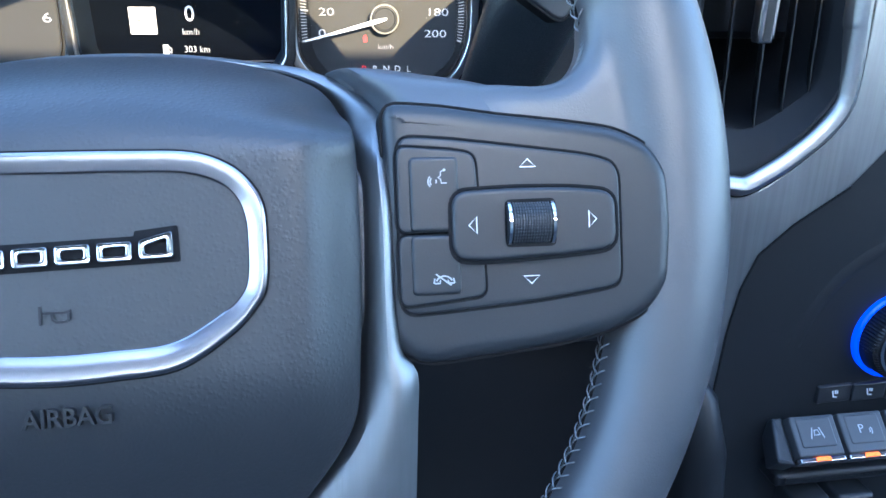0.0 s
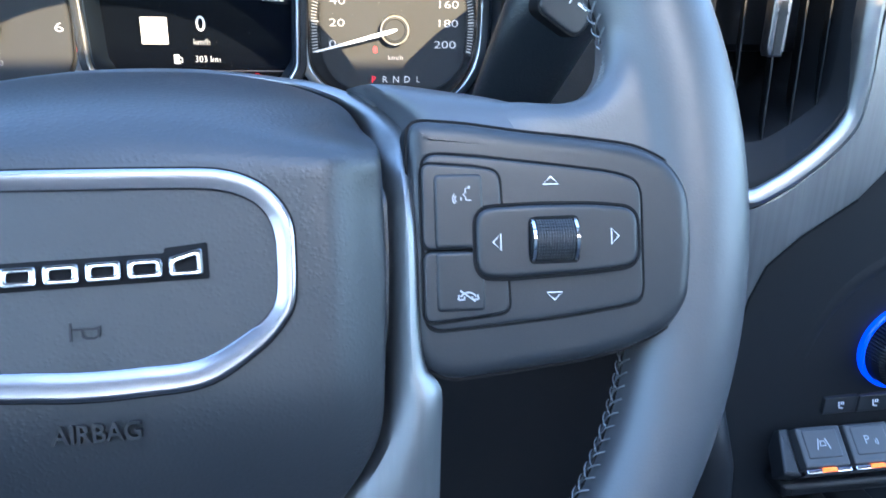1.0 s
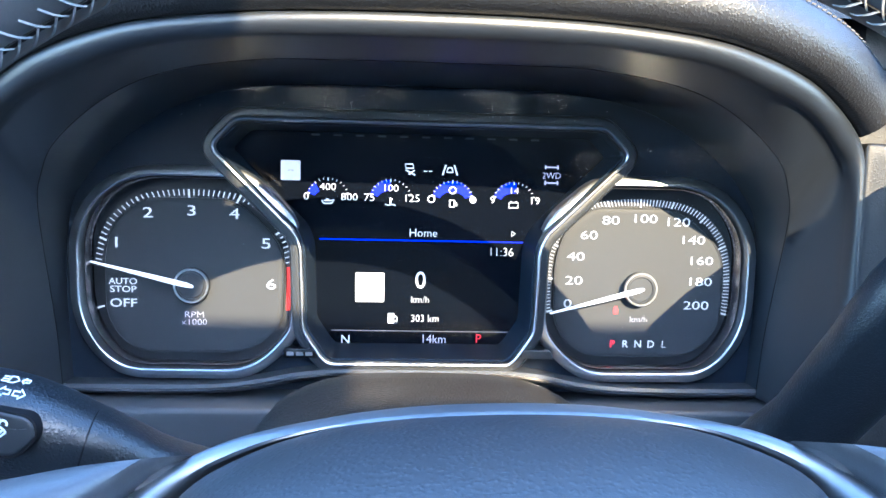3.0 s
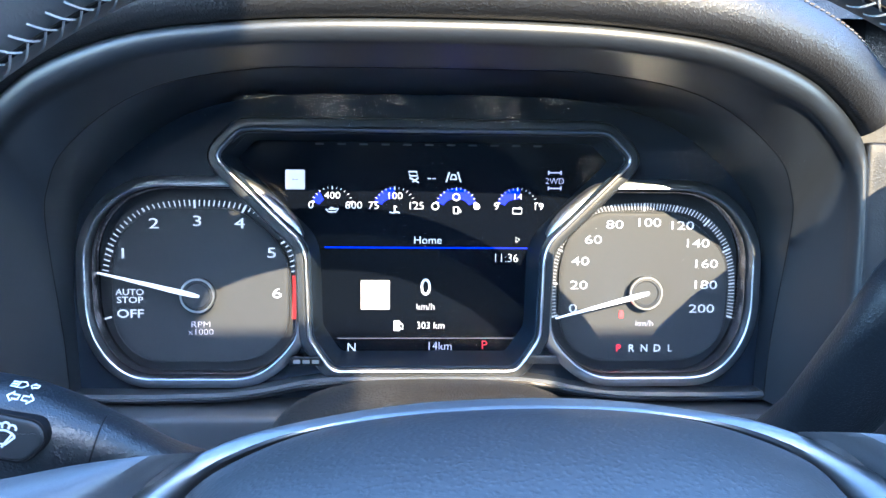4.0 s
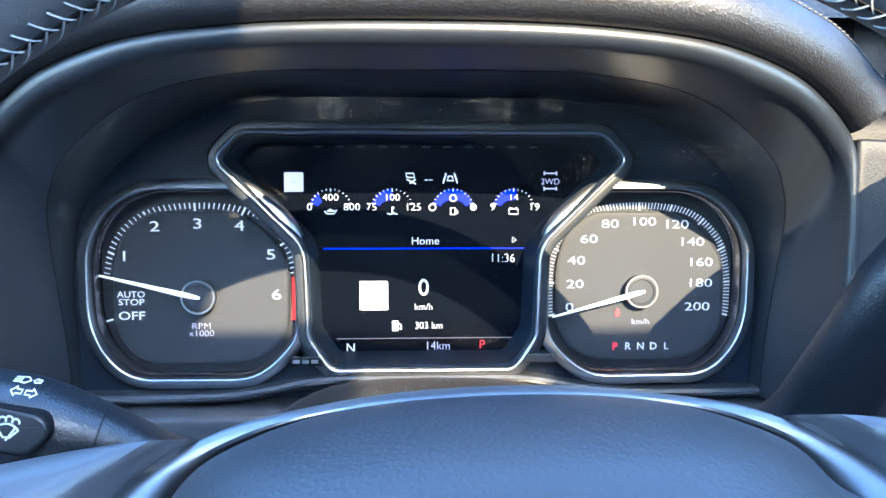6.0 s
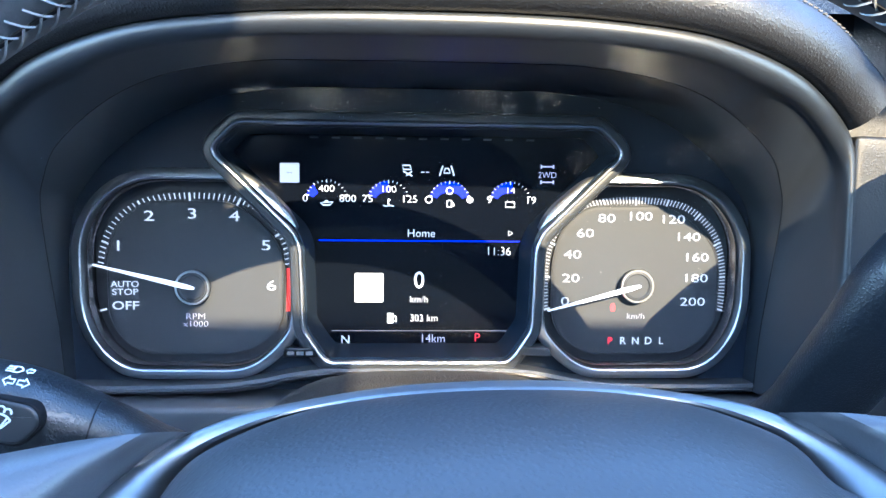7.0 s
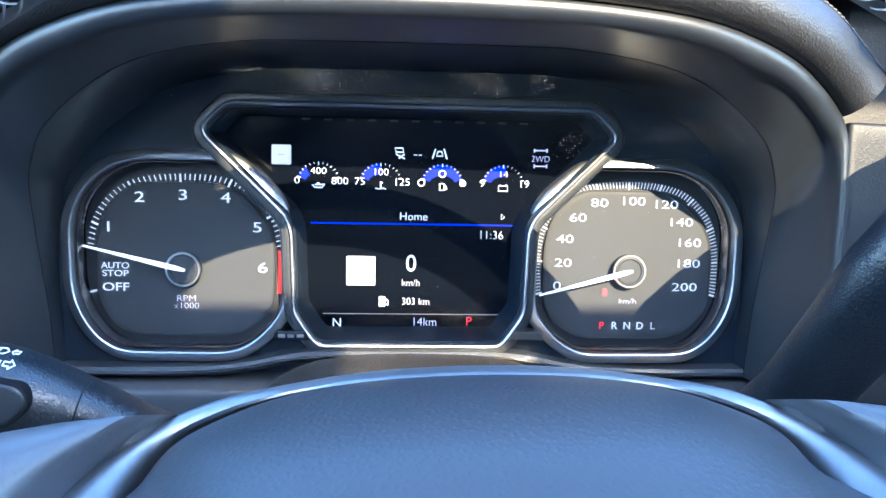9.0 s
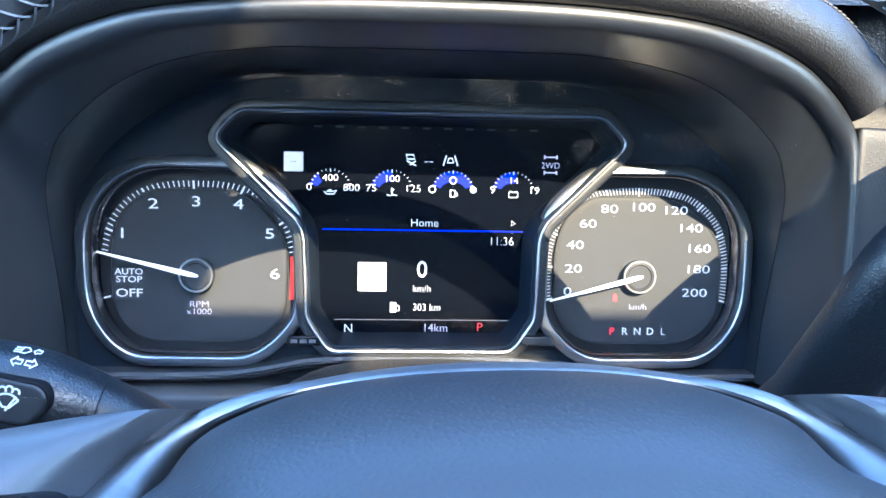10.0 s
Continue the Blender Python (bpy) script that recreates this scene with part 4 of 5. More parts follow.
    part("coolant_symbol", strokes([[(0, 0.0030), (0, -0.0006)], [(-0.0030, -0.0008), (-0.0012, -0.0014), (0.0012, -0.0008), (0.0030, -0.0014)], [(0, 0.0022), (0.0012, 0.0022)]], 0.0007, D, -0.0172, 0.8525), LIT_WHITE, s, smooth=0)
    part("fuel_symbol", strokes([[(-0.0014, -0.0018), (-0.0014, 0.0020), (0.0012, 0.0020), (0.0012, -0.0018), (-0.0014, -0.0018)], [(0.0012, 0.0010), (0.0024, 0.0004), (0.0024, -0.0014)]], 0.0007, D, 0.0183, 0.8528), LIT_WHITE, s, smooth=0)
    part("battery_symbol", strokes([[(-0.0026, -0.0016), (-0.0026, 0.0014), (0.0026, 0.0014), (0.0026, -0.0016), (-0.0026, -0.0016)], [(-0.0016, 0.0014), (-0.0016, 0.0022)], [(0.0016, 0.0014), (0.0016, 0.0022)]], 0.0006, D, 0.0538, 0.8528), LIT_WHITE, s, smooth=0)
    for x, solid in ((0.0183, False), (0.0302, True), (0.0062, False)):
        z = 0.8605 if x == 0.0183 else 0.8552
        ring = arc(x, z, 0.0019, 0, 360, 16)[:-1]
        bm = fill(ring, D + 0.0002) if solid else strokes([ring + ring[:1]], 0.0006, D + 0.0002)
        part("level_mark", bm, LIT_WHITE, s, smooth=0)
    part("fuel_pump_symbol", add(fill([(-0.0026, -0.0030), (0.0010, -0.0030), (0.0010, 0.0030), (-0.0026, 0.0030)], D, -0.0149, 0.7855), strokes([[(0.0012, 0.0016), (0.0026, 0.0006), (0.0026, -0.0022), (0.0012, -0.0014)]], 0.0006, D, -0.0149, 0.7855)), LIT_WHITE, s, smooth=0)
    part("follow_symbol", strokes([[(-0.0034, 0.0030), (0.0010, 0.0030), (0.0016, 0.0006), (-0.0028, 0.0006), (-0.0034, 0.0030)], [(-0.0030, -0.0004), (0.0024, -0.0032)], [(0.0022, -0.0004), (-0.0012, -0.0030)]], 0.0008, D, -0.0058, 0.8719), LIT_WHITE, s, smooth=0)
    part("lane_symbol", strokes([[(-0.0042, -0.0028), (-0.0024, 0.0030)], [(0.0042, -0.0028), (0.0024, 0.0030)], [(-0.0018, -0.0012), (-0.0010, 0.0014), (0.0010, 0.0014), (0.0018, -0.0012), (-0.0018, -0.0012)]], 0.0008, D, 0.0166, 0.8719), LIT_WHITE, s, smooth=0)
    part("axle_symbol", strokes([[(-0.0034, 0.0050), (0.0034, 0.0050)], [(-0.0036, 0.0062), (-0.0036, 0.0038)], [(0.0036, 0.0062), (0.0036, 0.0038)], [(-0.0034, -0.0040), (0.0034, -0.0040)], [(-0.0036, -0.0052), (-0.0036, -0.0028)], [(0.0036, -0.0052), (0.0036, -0.0028)]], 0.0007, D, 0.0754, 0.8700), LIT_SOFT, s, smooth=0)
    bm = bmesh.new()
    for i in range(11):
        add(bm, strokes([[(-0.0024, 0), (0.0024, 0)]], 0.0010, D, -0.060 + i * 0.0125, 0.8902))
    part("warning_lamps_off", bm, ICON_DIM, s, smooth=0)
    # small maker's tag between the rev counter and the screen, as plain bars
    tag = fillet([(-0.0735, 0.7695), (-0.0540, 0.7695), (-0.0555, 0.7745), (-0.0725, 0.7745)], 0.0015)
    tp = part("maker_tag", slab(tag, 0.012, 0.0265, 0.0006), GLOSS, k)
    for i in range(3):
        part("tag_bar", fill([(-0.0019, -0.0010), (0.0019, -0.0010), (0.0019, 0.0010), (-0.0019, 0.0010)], 0.0266, -0.0690 + i * 0.0050, 0.7719), SILVER, tp, smooth=0)
    tag = fillet([(0.0555, 0.7705), (0.0740, 0.7700), (0.0720, 0.7748), (0.0560, 0.7752)], 0.0015)
    part("joining_tab", slab(tag, 0.012, 0.0265, 0.0006), PLASTIC, k)
    return k


instrument_cluster()


# black face panel behind the bezels, open where the dials and the screen sit
def face_panel():
    t = thing("cluster_surround", CLUSTER, "glossy black plastic surround of the instrument cluster", "cluster surround")
    face = [(-0.1990, 0.749), (0.1990, 0.749), (0.2050, 0.84), (0.1985, 0.894), (0.174, 0.922), (0.13, 0.935), (0.0, 0.939), (-0.13, 0.935), (-0.174, 0.922), (-0.1985, 0.894), (-0.2050, 0.84)]
    # one opening that follows both dials and the screen
    hole = [(-0.096, 0.8672), (-0.147, 0.8672), (-0.1635, 0.8602), (-0.1750, 0.8477), (-0.1814, 0.8322), (-0.1809, 0.7958), (-0.1780, 0.7805), (-0.1686, 0.7674), (-0.1556, 0.7596), (-0.0966, 0.7592), (-0.0840, 0.7652), (-0.0735, 0.7750),
            (-0.0640, 0.778), (-0.0520, 0.768), (0.0520, 0.768), (0.0640, 0.778)]
    hole += [(-x, y) for x, y in reversed(hole[:12])]
    hole += [(0.1070, 0.8790), (0.1070, 0.8825), (0.0960, 0.8935), (-0.0960, 0.8935), (-0.1070, 0.8825), (-0.1070, 0.8790)]
    part("panel", plate([fillet(face, 0.010), hole], 0.0125, 0.0145), FACE, t, smooth=20)
    ledge = [(-0.196, 0.7535), (-0.150, 0.7530), (-0.120, 0.7534), (-0.102, 0.7543), (-0.084, 0.7568), (-0.067, 0.7602), (-0.050, 0.7620), (-0.030, 0.7625), (0.030, 0.7625), (0.050, 0.7620), (0.067, 0.7602), (0.084, 0.7568), (0.102, 0.7543), (0.120, 0.7534), (0.150, 0.7530), (0.196, 0.7535)]
    path = smooth_path(ledge, 80)[::-1]
    part("lower_ledge", sweep(path, [(0.0015, 0.012), (0.0010, 0.0262), (-0.0006, 0.0275), (-0.0030, 0.0262), (-0.0050, 0.022), (-0.0054, 0.012)], False, True), LEDGE, t)
    part("ledge_line", sweep([(p.x, p.y - 0.0012) for p in path], [(-0.0006, 0.024), (-0.0006, 0.0282), (0.0006, 0.0282), (0.0006, 0.024)], False, True), SATIN, t)
    return t


face_panel()


# ---- dashboard ----
LIP_HALF = [(0.0, 0.4218, 0.9284), (0.0390, 0.4221, 0.9281), (0.0740, 0.4238, 0.9268), (0.1109, 0.4279, 0.9236), (0.1370, 0.4342, 0.9184), (0.1620, 0.4440, 0.9106), (0.1810, 0.4555, 0.9014), (0.1950, 0.4660, 0.8930), (0.2020, 0.4705, 0.8850), (0.2045, 0.4715, 0.8720), (0.2050, 0.4715, 0.8400), (0.2050, 0.4715, 0.7450)]
LENS_HALF = [(0.0, 0.4600, 0.9180), (0.0410, 0.4600, 0.9178), (0.0742, 0.4605, 0.9170), (0.1130, 0.4625, 0.9110), (0.1410, 0.4670, 0.8995), (0.1668, 0.4758, 0.8802), (0.1801, 0.4902, 0.8643), (0.1868, 0.5011, 0.8522), (0.1900, 0.5122, 0.8318), (0.1908, 0.5212, 0.8066), (0.1896, 0.5256, 0.7810), (0.1880, 0.5273, 0.7500)]


def arch(half, y0, n=140):
    """A curve over the binnacle from its right half, as (across, up, towards the driver) before the plane y0."""
    both = [(-x, z, y0 - y) for x, y, z in reversed(half)] + [(x, z, y0 - y) for x, y, z in half[1:]]
    return smooth_path(both, n)


def dashboard():
    d = thing("dashboard", facing(0.495), "dark padded dashboard with a hooded instrument binnacle", "dashboard", kind="structure")
    lip, lens = arch(LIP_HALF, 0.495), arch(LENS_HALF, 0.495)
    out = [-k for k in flat_normals(lip, False)]
    # one soft roll from the brow over the lip and back to the edge of the lens
    rows = []
    for o, dep in ((0.0030, -0.0070), (0.0030, -0.0018), (0.0022, -0.0004)):
        rows.append([(p.x + k.x * o, p.y + k.y * o, p.z + dep) for p, k in zip(lip, out)])
    def turned(p, q):
        """How far the lip rolls inwards at a place, and where that roll ends."""
        flat = Vector((q.x - p.x, q.y - p.y, 0))
        w = min(0.0100, 0.40 * flat.length + 0.0022)
        return w, flat.normalized()

    for a in (0, 9, 18, 27, 36, 45, 54, 63, 71, 78):
        row = []
        for p, q in zip(lip, lens):
            w, inward = turned(p, q)
            row.append(tuple(p + inward * (w * math.sin(radians(a))) - Vector((0, 0, 1.15 * w * (1 - math.cos(radians(a)))))))
        rows.append(row)
    rolled = [Vector(v) for v in rows[-1]]
    for t in (0.12, 0.3, 0.5, 0.75, 1.0):
        rows.append([tuple(a.lerp(q, t)) for a, q in zip(rolled, lens)])
    part("hood_liner", loops_bm(rows, closed=False), LIP_SKIN, d, "smooth dark grey hood lip and liner", smooth=60)
    back = [Vector((p.x * 0.995, p.y - 0.002, -0.0490)) for p in lens]
    # housing takes the lighter flange black to lift the shade inside the hood
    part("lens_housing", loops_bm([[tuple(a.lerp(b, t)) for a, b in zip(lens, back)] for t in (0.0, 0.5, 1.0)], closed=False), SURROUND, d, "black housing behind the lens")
    # padded roll over the hood
    prof = [(0.0030, -0.012), (0.0031, 0.0000), (0.0046, 0.0042), (0.0080, 0.0080), (0.0135, 0.0098), (0.0200, 0.0084), (0.0262, 0.0042), (0.0318, -0.0030), (0.0368, -0.0120), (0.0400, -0.0240), (0.0420, -0.06), (0.003, -0.06)]
    roll = [tuple(p) for p in lip if p.y > 0.888][::-1]
    part("brow", sweep(roll, prof, False, True), ROLL, d, "grained padded brow")
    edge = []
    for p, k in zip([Vector(q) for q in roll], flat_normals([Vector(q) for q in roll], False)):
        edge.append((p.x + k.x * 0.0300, p.y + k.y * 0.0300, p.z + 0.0003))
    bm = bmesh.new()
    for p, q in zip(resample(edge, 150, False)[::1], resample(edge, 150, False)[1:]):
        m = p.lerp(q, 0.62)
        add(bm, strokes([[(p.x, p.y), (m.x, m.y)]], 0.0007, p.z, thick=0.0006))
    part("brow_stitching", bm, THREAD_DARK, d, kind="stuff")
    return d


dashboard()


def fascia():
    """Panels of the dashboard round the binnacle."""
    t = thing("dash_fascia", facing(0.4700), "dark grained vinyl dashboard fascia beside the instruments", "dash fascia", kind="structure")
    right = fillet([(0.2058, 0.600), (0.2900, 0.600), (0.2960, 0.860), (0.2600, 0.8870), (0.2058, 0.8890)], 0.003)
    part("side_panel", slab(right, -0.04, -0.001, 0.002), FASCIA, t)
    part("side_panel", slab([(-x, y) for x, y in reversed(right)], -0.04, -0.001, 0.002), FASCIA, t)
    part("lower_panel", slab(fillet([(-0.2190, 0.600), (0.2190, 0.600), (0.2190, 0.7470), (-0.2190, 0.7470)], 0.004), -0.082, -0.040, 0.003), LEDGE, t)
    seam = [(0.2460, 0.62), (0.2475, 0.75), (0.2500, 0.86)]
    bm = bmesh.new()
    for i, p in enumerate(smooth_path(seam, 60)):
        add(bm, box_bm(p.x - 0.0004, p.x + 0.0004, p.y - 0.0012, p.y + 0.0012, -0.001, -0.0003))
    part("stitching", bm, THREAD_DARK, t, kind="stuff")
    top = thing("dash_top", Matrix.Identity(4), "dark grained vinyl top of the dashboard", "dash top", kind="structure")
    loops = []
    for y, z in ((0.470, 0.945), (0.478, 0.985), (0.495, 1.000), (0.56, 1.005), (0.62, 1.000), (0.78, 0.980), (0.95, 0.940)):
        loops.append([(x, y, z) for x in [-0.46 + 0.03 * i for i in range(55)]])
    part("top_skin", loops_bm(loops, closed=False), ROLL, top)
    for x0, x1 in ((-0.46, -0.2080), (0.2080, 0.62)):
        part("top_front", box_bm(x0, x1, 0.490, 0.556, 0.80, 1.000, 0.012, 3), FASCIA, top)
    return t


fascia()


def knee_panel():
    t = thing("knee_panel", facing(0.50), "plain dark lower dashboard panel under the steering column", "knee panel", kind="structure")
    part("panel", slab(fillet([(-0.46, 0.20), (0.36, 0.20), (0.36, 0.615), (-0.46, 0.615)], 0.01), -0.05, 0.0, 0.008), UNDER, t)
    return t


knee_panel()


def steering_column():
    """Shroud round the column, from behind the wheel to the dashboard."""
    t = thing("steering_column", Matrix.Identity(4), "dark plastic steering column shroud behind the wheel", "steering column")
    loops, low = [], []
    for y, top, wide in ((0.300, 0.736, 0.060), (0.34, 0.7450, 0.072), (0.40, 0.7540, 0.084), (0.45, 0.7640, 0.092), (0.50, 0.7670, 0.096), (0.522, 0.7640, 0.098), (0.530, 0.756, 0.098)):
        ring, ring2 = [], []
        for i in range(25):
            a = math.pi * i / 24
            c, s = math.cos(a), math.sin(a)
            ring.append((0.004 + wide * math.copysign(abs(c) ** 0.62, c), y, top - 0.075 + 0.075 * abs(s) ** 0.75))
            ring2.append((0.004 + wide * math.copysign(abs(c) ** 0.7, c), y, top - 0.0765 - 0.085 * abs(s) ** 0.7))
        loops.append(ring)
        low.append(ring2)
    part("upper_shroud", loops_bm(loops, closed=False), SHROUD, t)
    part("lower_shroud", loops_bm(low, closed=False), DARK, t)
    bm = loops_bm([[(0.004 + 0.057 * math.cos(2 * math.pi * k / 40), 0.300, 0.682 + 0.070 * math.sin(2 * math.pi * k / 40)) for k in range(40)], [(0.004 + 0.03 * math.cos(2 * math.pi * k / 40), 0.296, 0.69 + 0.03 * math.sin(2 * math.pi * k / 40)) for k in range(40)]], cap1=True)
    part("front_cap", bm, UNDER, t)
    lock = thing("ignition_lock", Matrix.Translation((0.299, 0.485, 0.527)) @ Matrix.Rotation(radians(75), 4, "X"), "chrome-ringed ignition lock below the dashboard", "ignition lock")
    part("ring", lathe([(0.0135, -0.01), (0.0150, 0.006), (0.0140, 0.009), (0.0115, 0.009), (0.0108, 0.004)], 36, ring=True), CHROME, lock)
    part("core", lathe([(0.0108, -0.02), (0.0108, 0.005), (0.0, 0.005)], 30), DARK, lock)


steering_column()


def turn_signal_stalk():
    t = thing("turn_signal_stalk", Matrix.Identity(4), "black turn signal stalk with white symbols", "turn signal stalk")
    c = [(-0.050, 0.395, 0.750), (-0.0750, 0.380, 0.7620), (-0.0900, 0.370, 0.7700), (-0.1000, 0.365, 0.7765), (-0.1083, 0.362, 0.7810), (-0.1230, 0.360, 0.7865), (-0.1384, 0.360, 0.7900), (-0.1650, 0.359, 0.7935), (-0.1950, 0.358, 0.7960), (-0.2150, 0.357, 0.7970)]
    wid = [0.0105, 0.0105, 0.0112, 0.0120, 0.0130, 0.0152, 0.0163, 0.0165, 0.0155, 0.0110]
    fine = smooth_path(c, 40)
    girth = [q.x for q in smooth_path([(w, 0.0) for w in wid], 40)]
    part("lever", limb(fine, [w * 0.95 for w in girth], girth, 32, 2.8), LEVER, t, "satin black lever")
    ring = limb([(-0.1086, 0.3619, 0.78115), (-0.1091, 0.3618, 0.7813)], [0.01262, 0.01262], [0.01328, 0.01328], 32, 2.8, False)
    part("joint_line", ring, GAP, t)
    face = thing_frame((-0.1302, 0.3437, 0.7925), 2.0, -11.0, 0.0)
    pad = fillet([(-0.0300, -0.0062), (0.0092, -0.0066), (0.0146, 0.0008), (0.0118, 0.0060), (-0.0300, 0.0070)], 0.003)
    for nm, bm, mat in (("button_gap", slab(inset(pad, -0.0007), -0.008, 0.0004, 0.0003), GAP), ("wiper_button", slab(pad, -0.006, 0.0010, 0.0010), PLASTIC)):
        bmesh.ops.transform(bm, matrix=face, verts=bm.verts)
        part(nm, bm, mat, t)
    wiper = [arc(-0.0018, -0.0020, 0.0052, 40, 140, 10), [(-0.0058, 0.0014), (-0.0030, -0.0018), (-0.0006, -0.0018), (0.0022, 0.0014)], [(-0.0018, -0.0030), (0.0010, 0.0022)], arc(-0.0040, 0.0042, 0.0013, -20, 200, 8), arc(-0.0016, 0.0048, 0.0013, -20, 200, 8), arc(0.0008, 0.0042, 0.0013, -20, 200, 8)]
    bm = strokes(wiper, 0.0006, 0.00105, 0.0040, -0.0004, 0.82)
    bmesh.ops.transform(bm, matrix=face, verts=bm.verts)
    part("wiper_symbol", bm, ICON, t, smooth=0)
    left = [(-0.0058, 0), (-0.0034, 0.0022), (-0.0034, 0.0010), (-0.0008, 0.0010), (-0.0008, -0.0010), (-0.0034, -0.0010), (-0.0034, -0.0022), (-0.0058, 0)]
    right = [(-x, y) for x, y in left]
    bm = strokes([left, right], 0.0005, 0.0006, 0, 0, 0.72)
    bmesh.ops.transform(bm, matrix=thing_frame((-0.1242, 0.3468, 0.8024), 44.0, -11.0, 0.0), verts=bm.verts)
    part("turn_symbols", bm, ICON, t, smooth=0)
    lamp = [[(-0.0012, 0.0013), (-0.0012, -0.0013), (0.0006, -0.0013), (0.0020, 0.0), (0.0006, 0.0013), (-0.0012, 0.0013)], [(-0.0036, 0.0010), (-0.0016, 0.0010)], [(-0.0036, 0.0), (-0.0016, 0.0)], [(-0.0036, -0.0010), (-0.0016, -0.0010)], [(0.0030, 0), (0.0042, 0.0012), (0.0042, 0.0006), (0.0056, 0.0006), (0.0056, -0.0006), (0.0042, -0.0006), (0.0042, -0.0012), (0.0030, 0)]]
    bm = strokes(lamp, 0.0005, 0.0006, 0, 0, 0.95)
    bmesh.ops.transform(bm, matrix=thing_frame((-0.1256, 0.3510, 0.8050), 62.0, -11.0, 0.0), verts=bm.verts)
    part("lamp_symbols", bm, ICON, t, smooth=0)


def thing_frame(origin, lean, roll, yaw):
    """A frame on a face that looks towards the driver, leaned back, rolled and turned by degrees."""
    return Matrix.Translation(origin) @ Matrix.Rotation(radians(yaw), 4, "Z") @ Matrix.Rotation(radians(90 - lean), 4, "X") @ Matrix.Rotation(radians(roll), 4, "Z")


turn_signal_stalk()


def gear_lever():
    t = thing("gear_lever", Matrix.Identity(4), "thick black column gear lever with a plus and minus button", "gear lever")
    c = [(0.100, 0.500, 0.690), (0.135, 0.480, 0.720), (0.162, 0.460, 0.742), (0.1735, 0.441, 0.766), (0.1770, 0.424, 0.787), (0.1800, 0.407, 0.806), (0.1835, 0.391, 0.826), (0.1945, 0.380, 0.847), (0.2115, 0.374, 0.866), (0.2290, 0.370, 0.881), (0.2470, 0.366, 0.8955), (0.2640, 0.363, 0.9090), (0.2710, 0.362, 0.9145)]
    wid = [0.0180, 0.0180, 0.0185, 0.0195, 0.0208, 0.0222, 0.0228, 0.0212, 0.0195, 0.0190, 0.0184, 0.0150, 0.0080]
    deep = [0.0120, 0.0120, 0.0120, 0.0120, 0.0122, 0.0128, 0.0145, 0.0170, 0.0183, 0.0180, 0.0175, 0.0142, 0.0076]
    part("lever", limb(c, wid, deep, 28, 2.4), LEVER, t, "grained black lever")
    f = thing_frame((0.1835, 0.3645, 0.8345), 6.0, -33.0, 6.0)
    pad = fillet([(-0.0120, -0.0105), (0.0120, -0.0105), (0.0132, 0.0110), (-0.0132, 0.0110)], 0.0055, 6)
    for nm, bm, mat in (("button_gap", slab(inset(pad, -0.0008), -0.010, 0.0006, 0.0003), GAP), ("shift_button", slab(pad, -0.010, 0.0014, 0.0016), PLASTIC)):
        bmesh.ops.transform(bm, matrix=f, verts=bm.verts)
        part(nm, bm, mat, t)
    bm = strokes([[(-0.0085, 0.0025), (-0.0035, 0.0025)], [(-0.0060, 0.0000), (-0.0060, 0.0050)], [(0.0035, 0.0022), (0.0085, 0.0022)]], 0.0013, 0.0014)
    add(bm, strokes([[(-0.0002, 0.0000), (-0.0002, 0.0050)]], 0.0005, 0.0014))
    bmesh.ops.transform(bm, matrix=f, verts=bm.verts)
    part("shift_symbols", bm, ICON, t, smooth=0)


gear_lever()


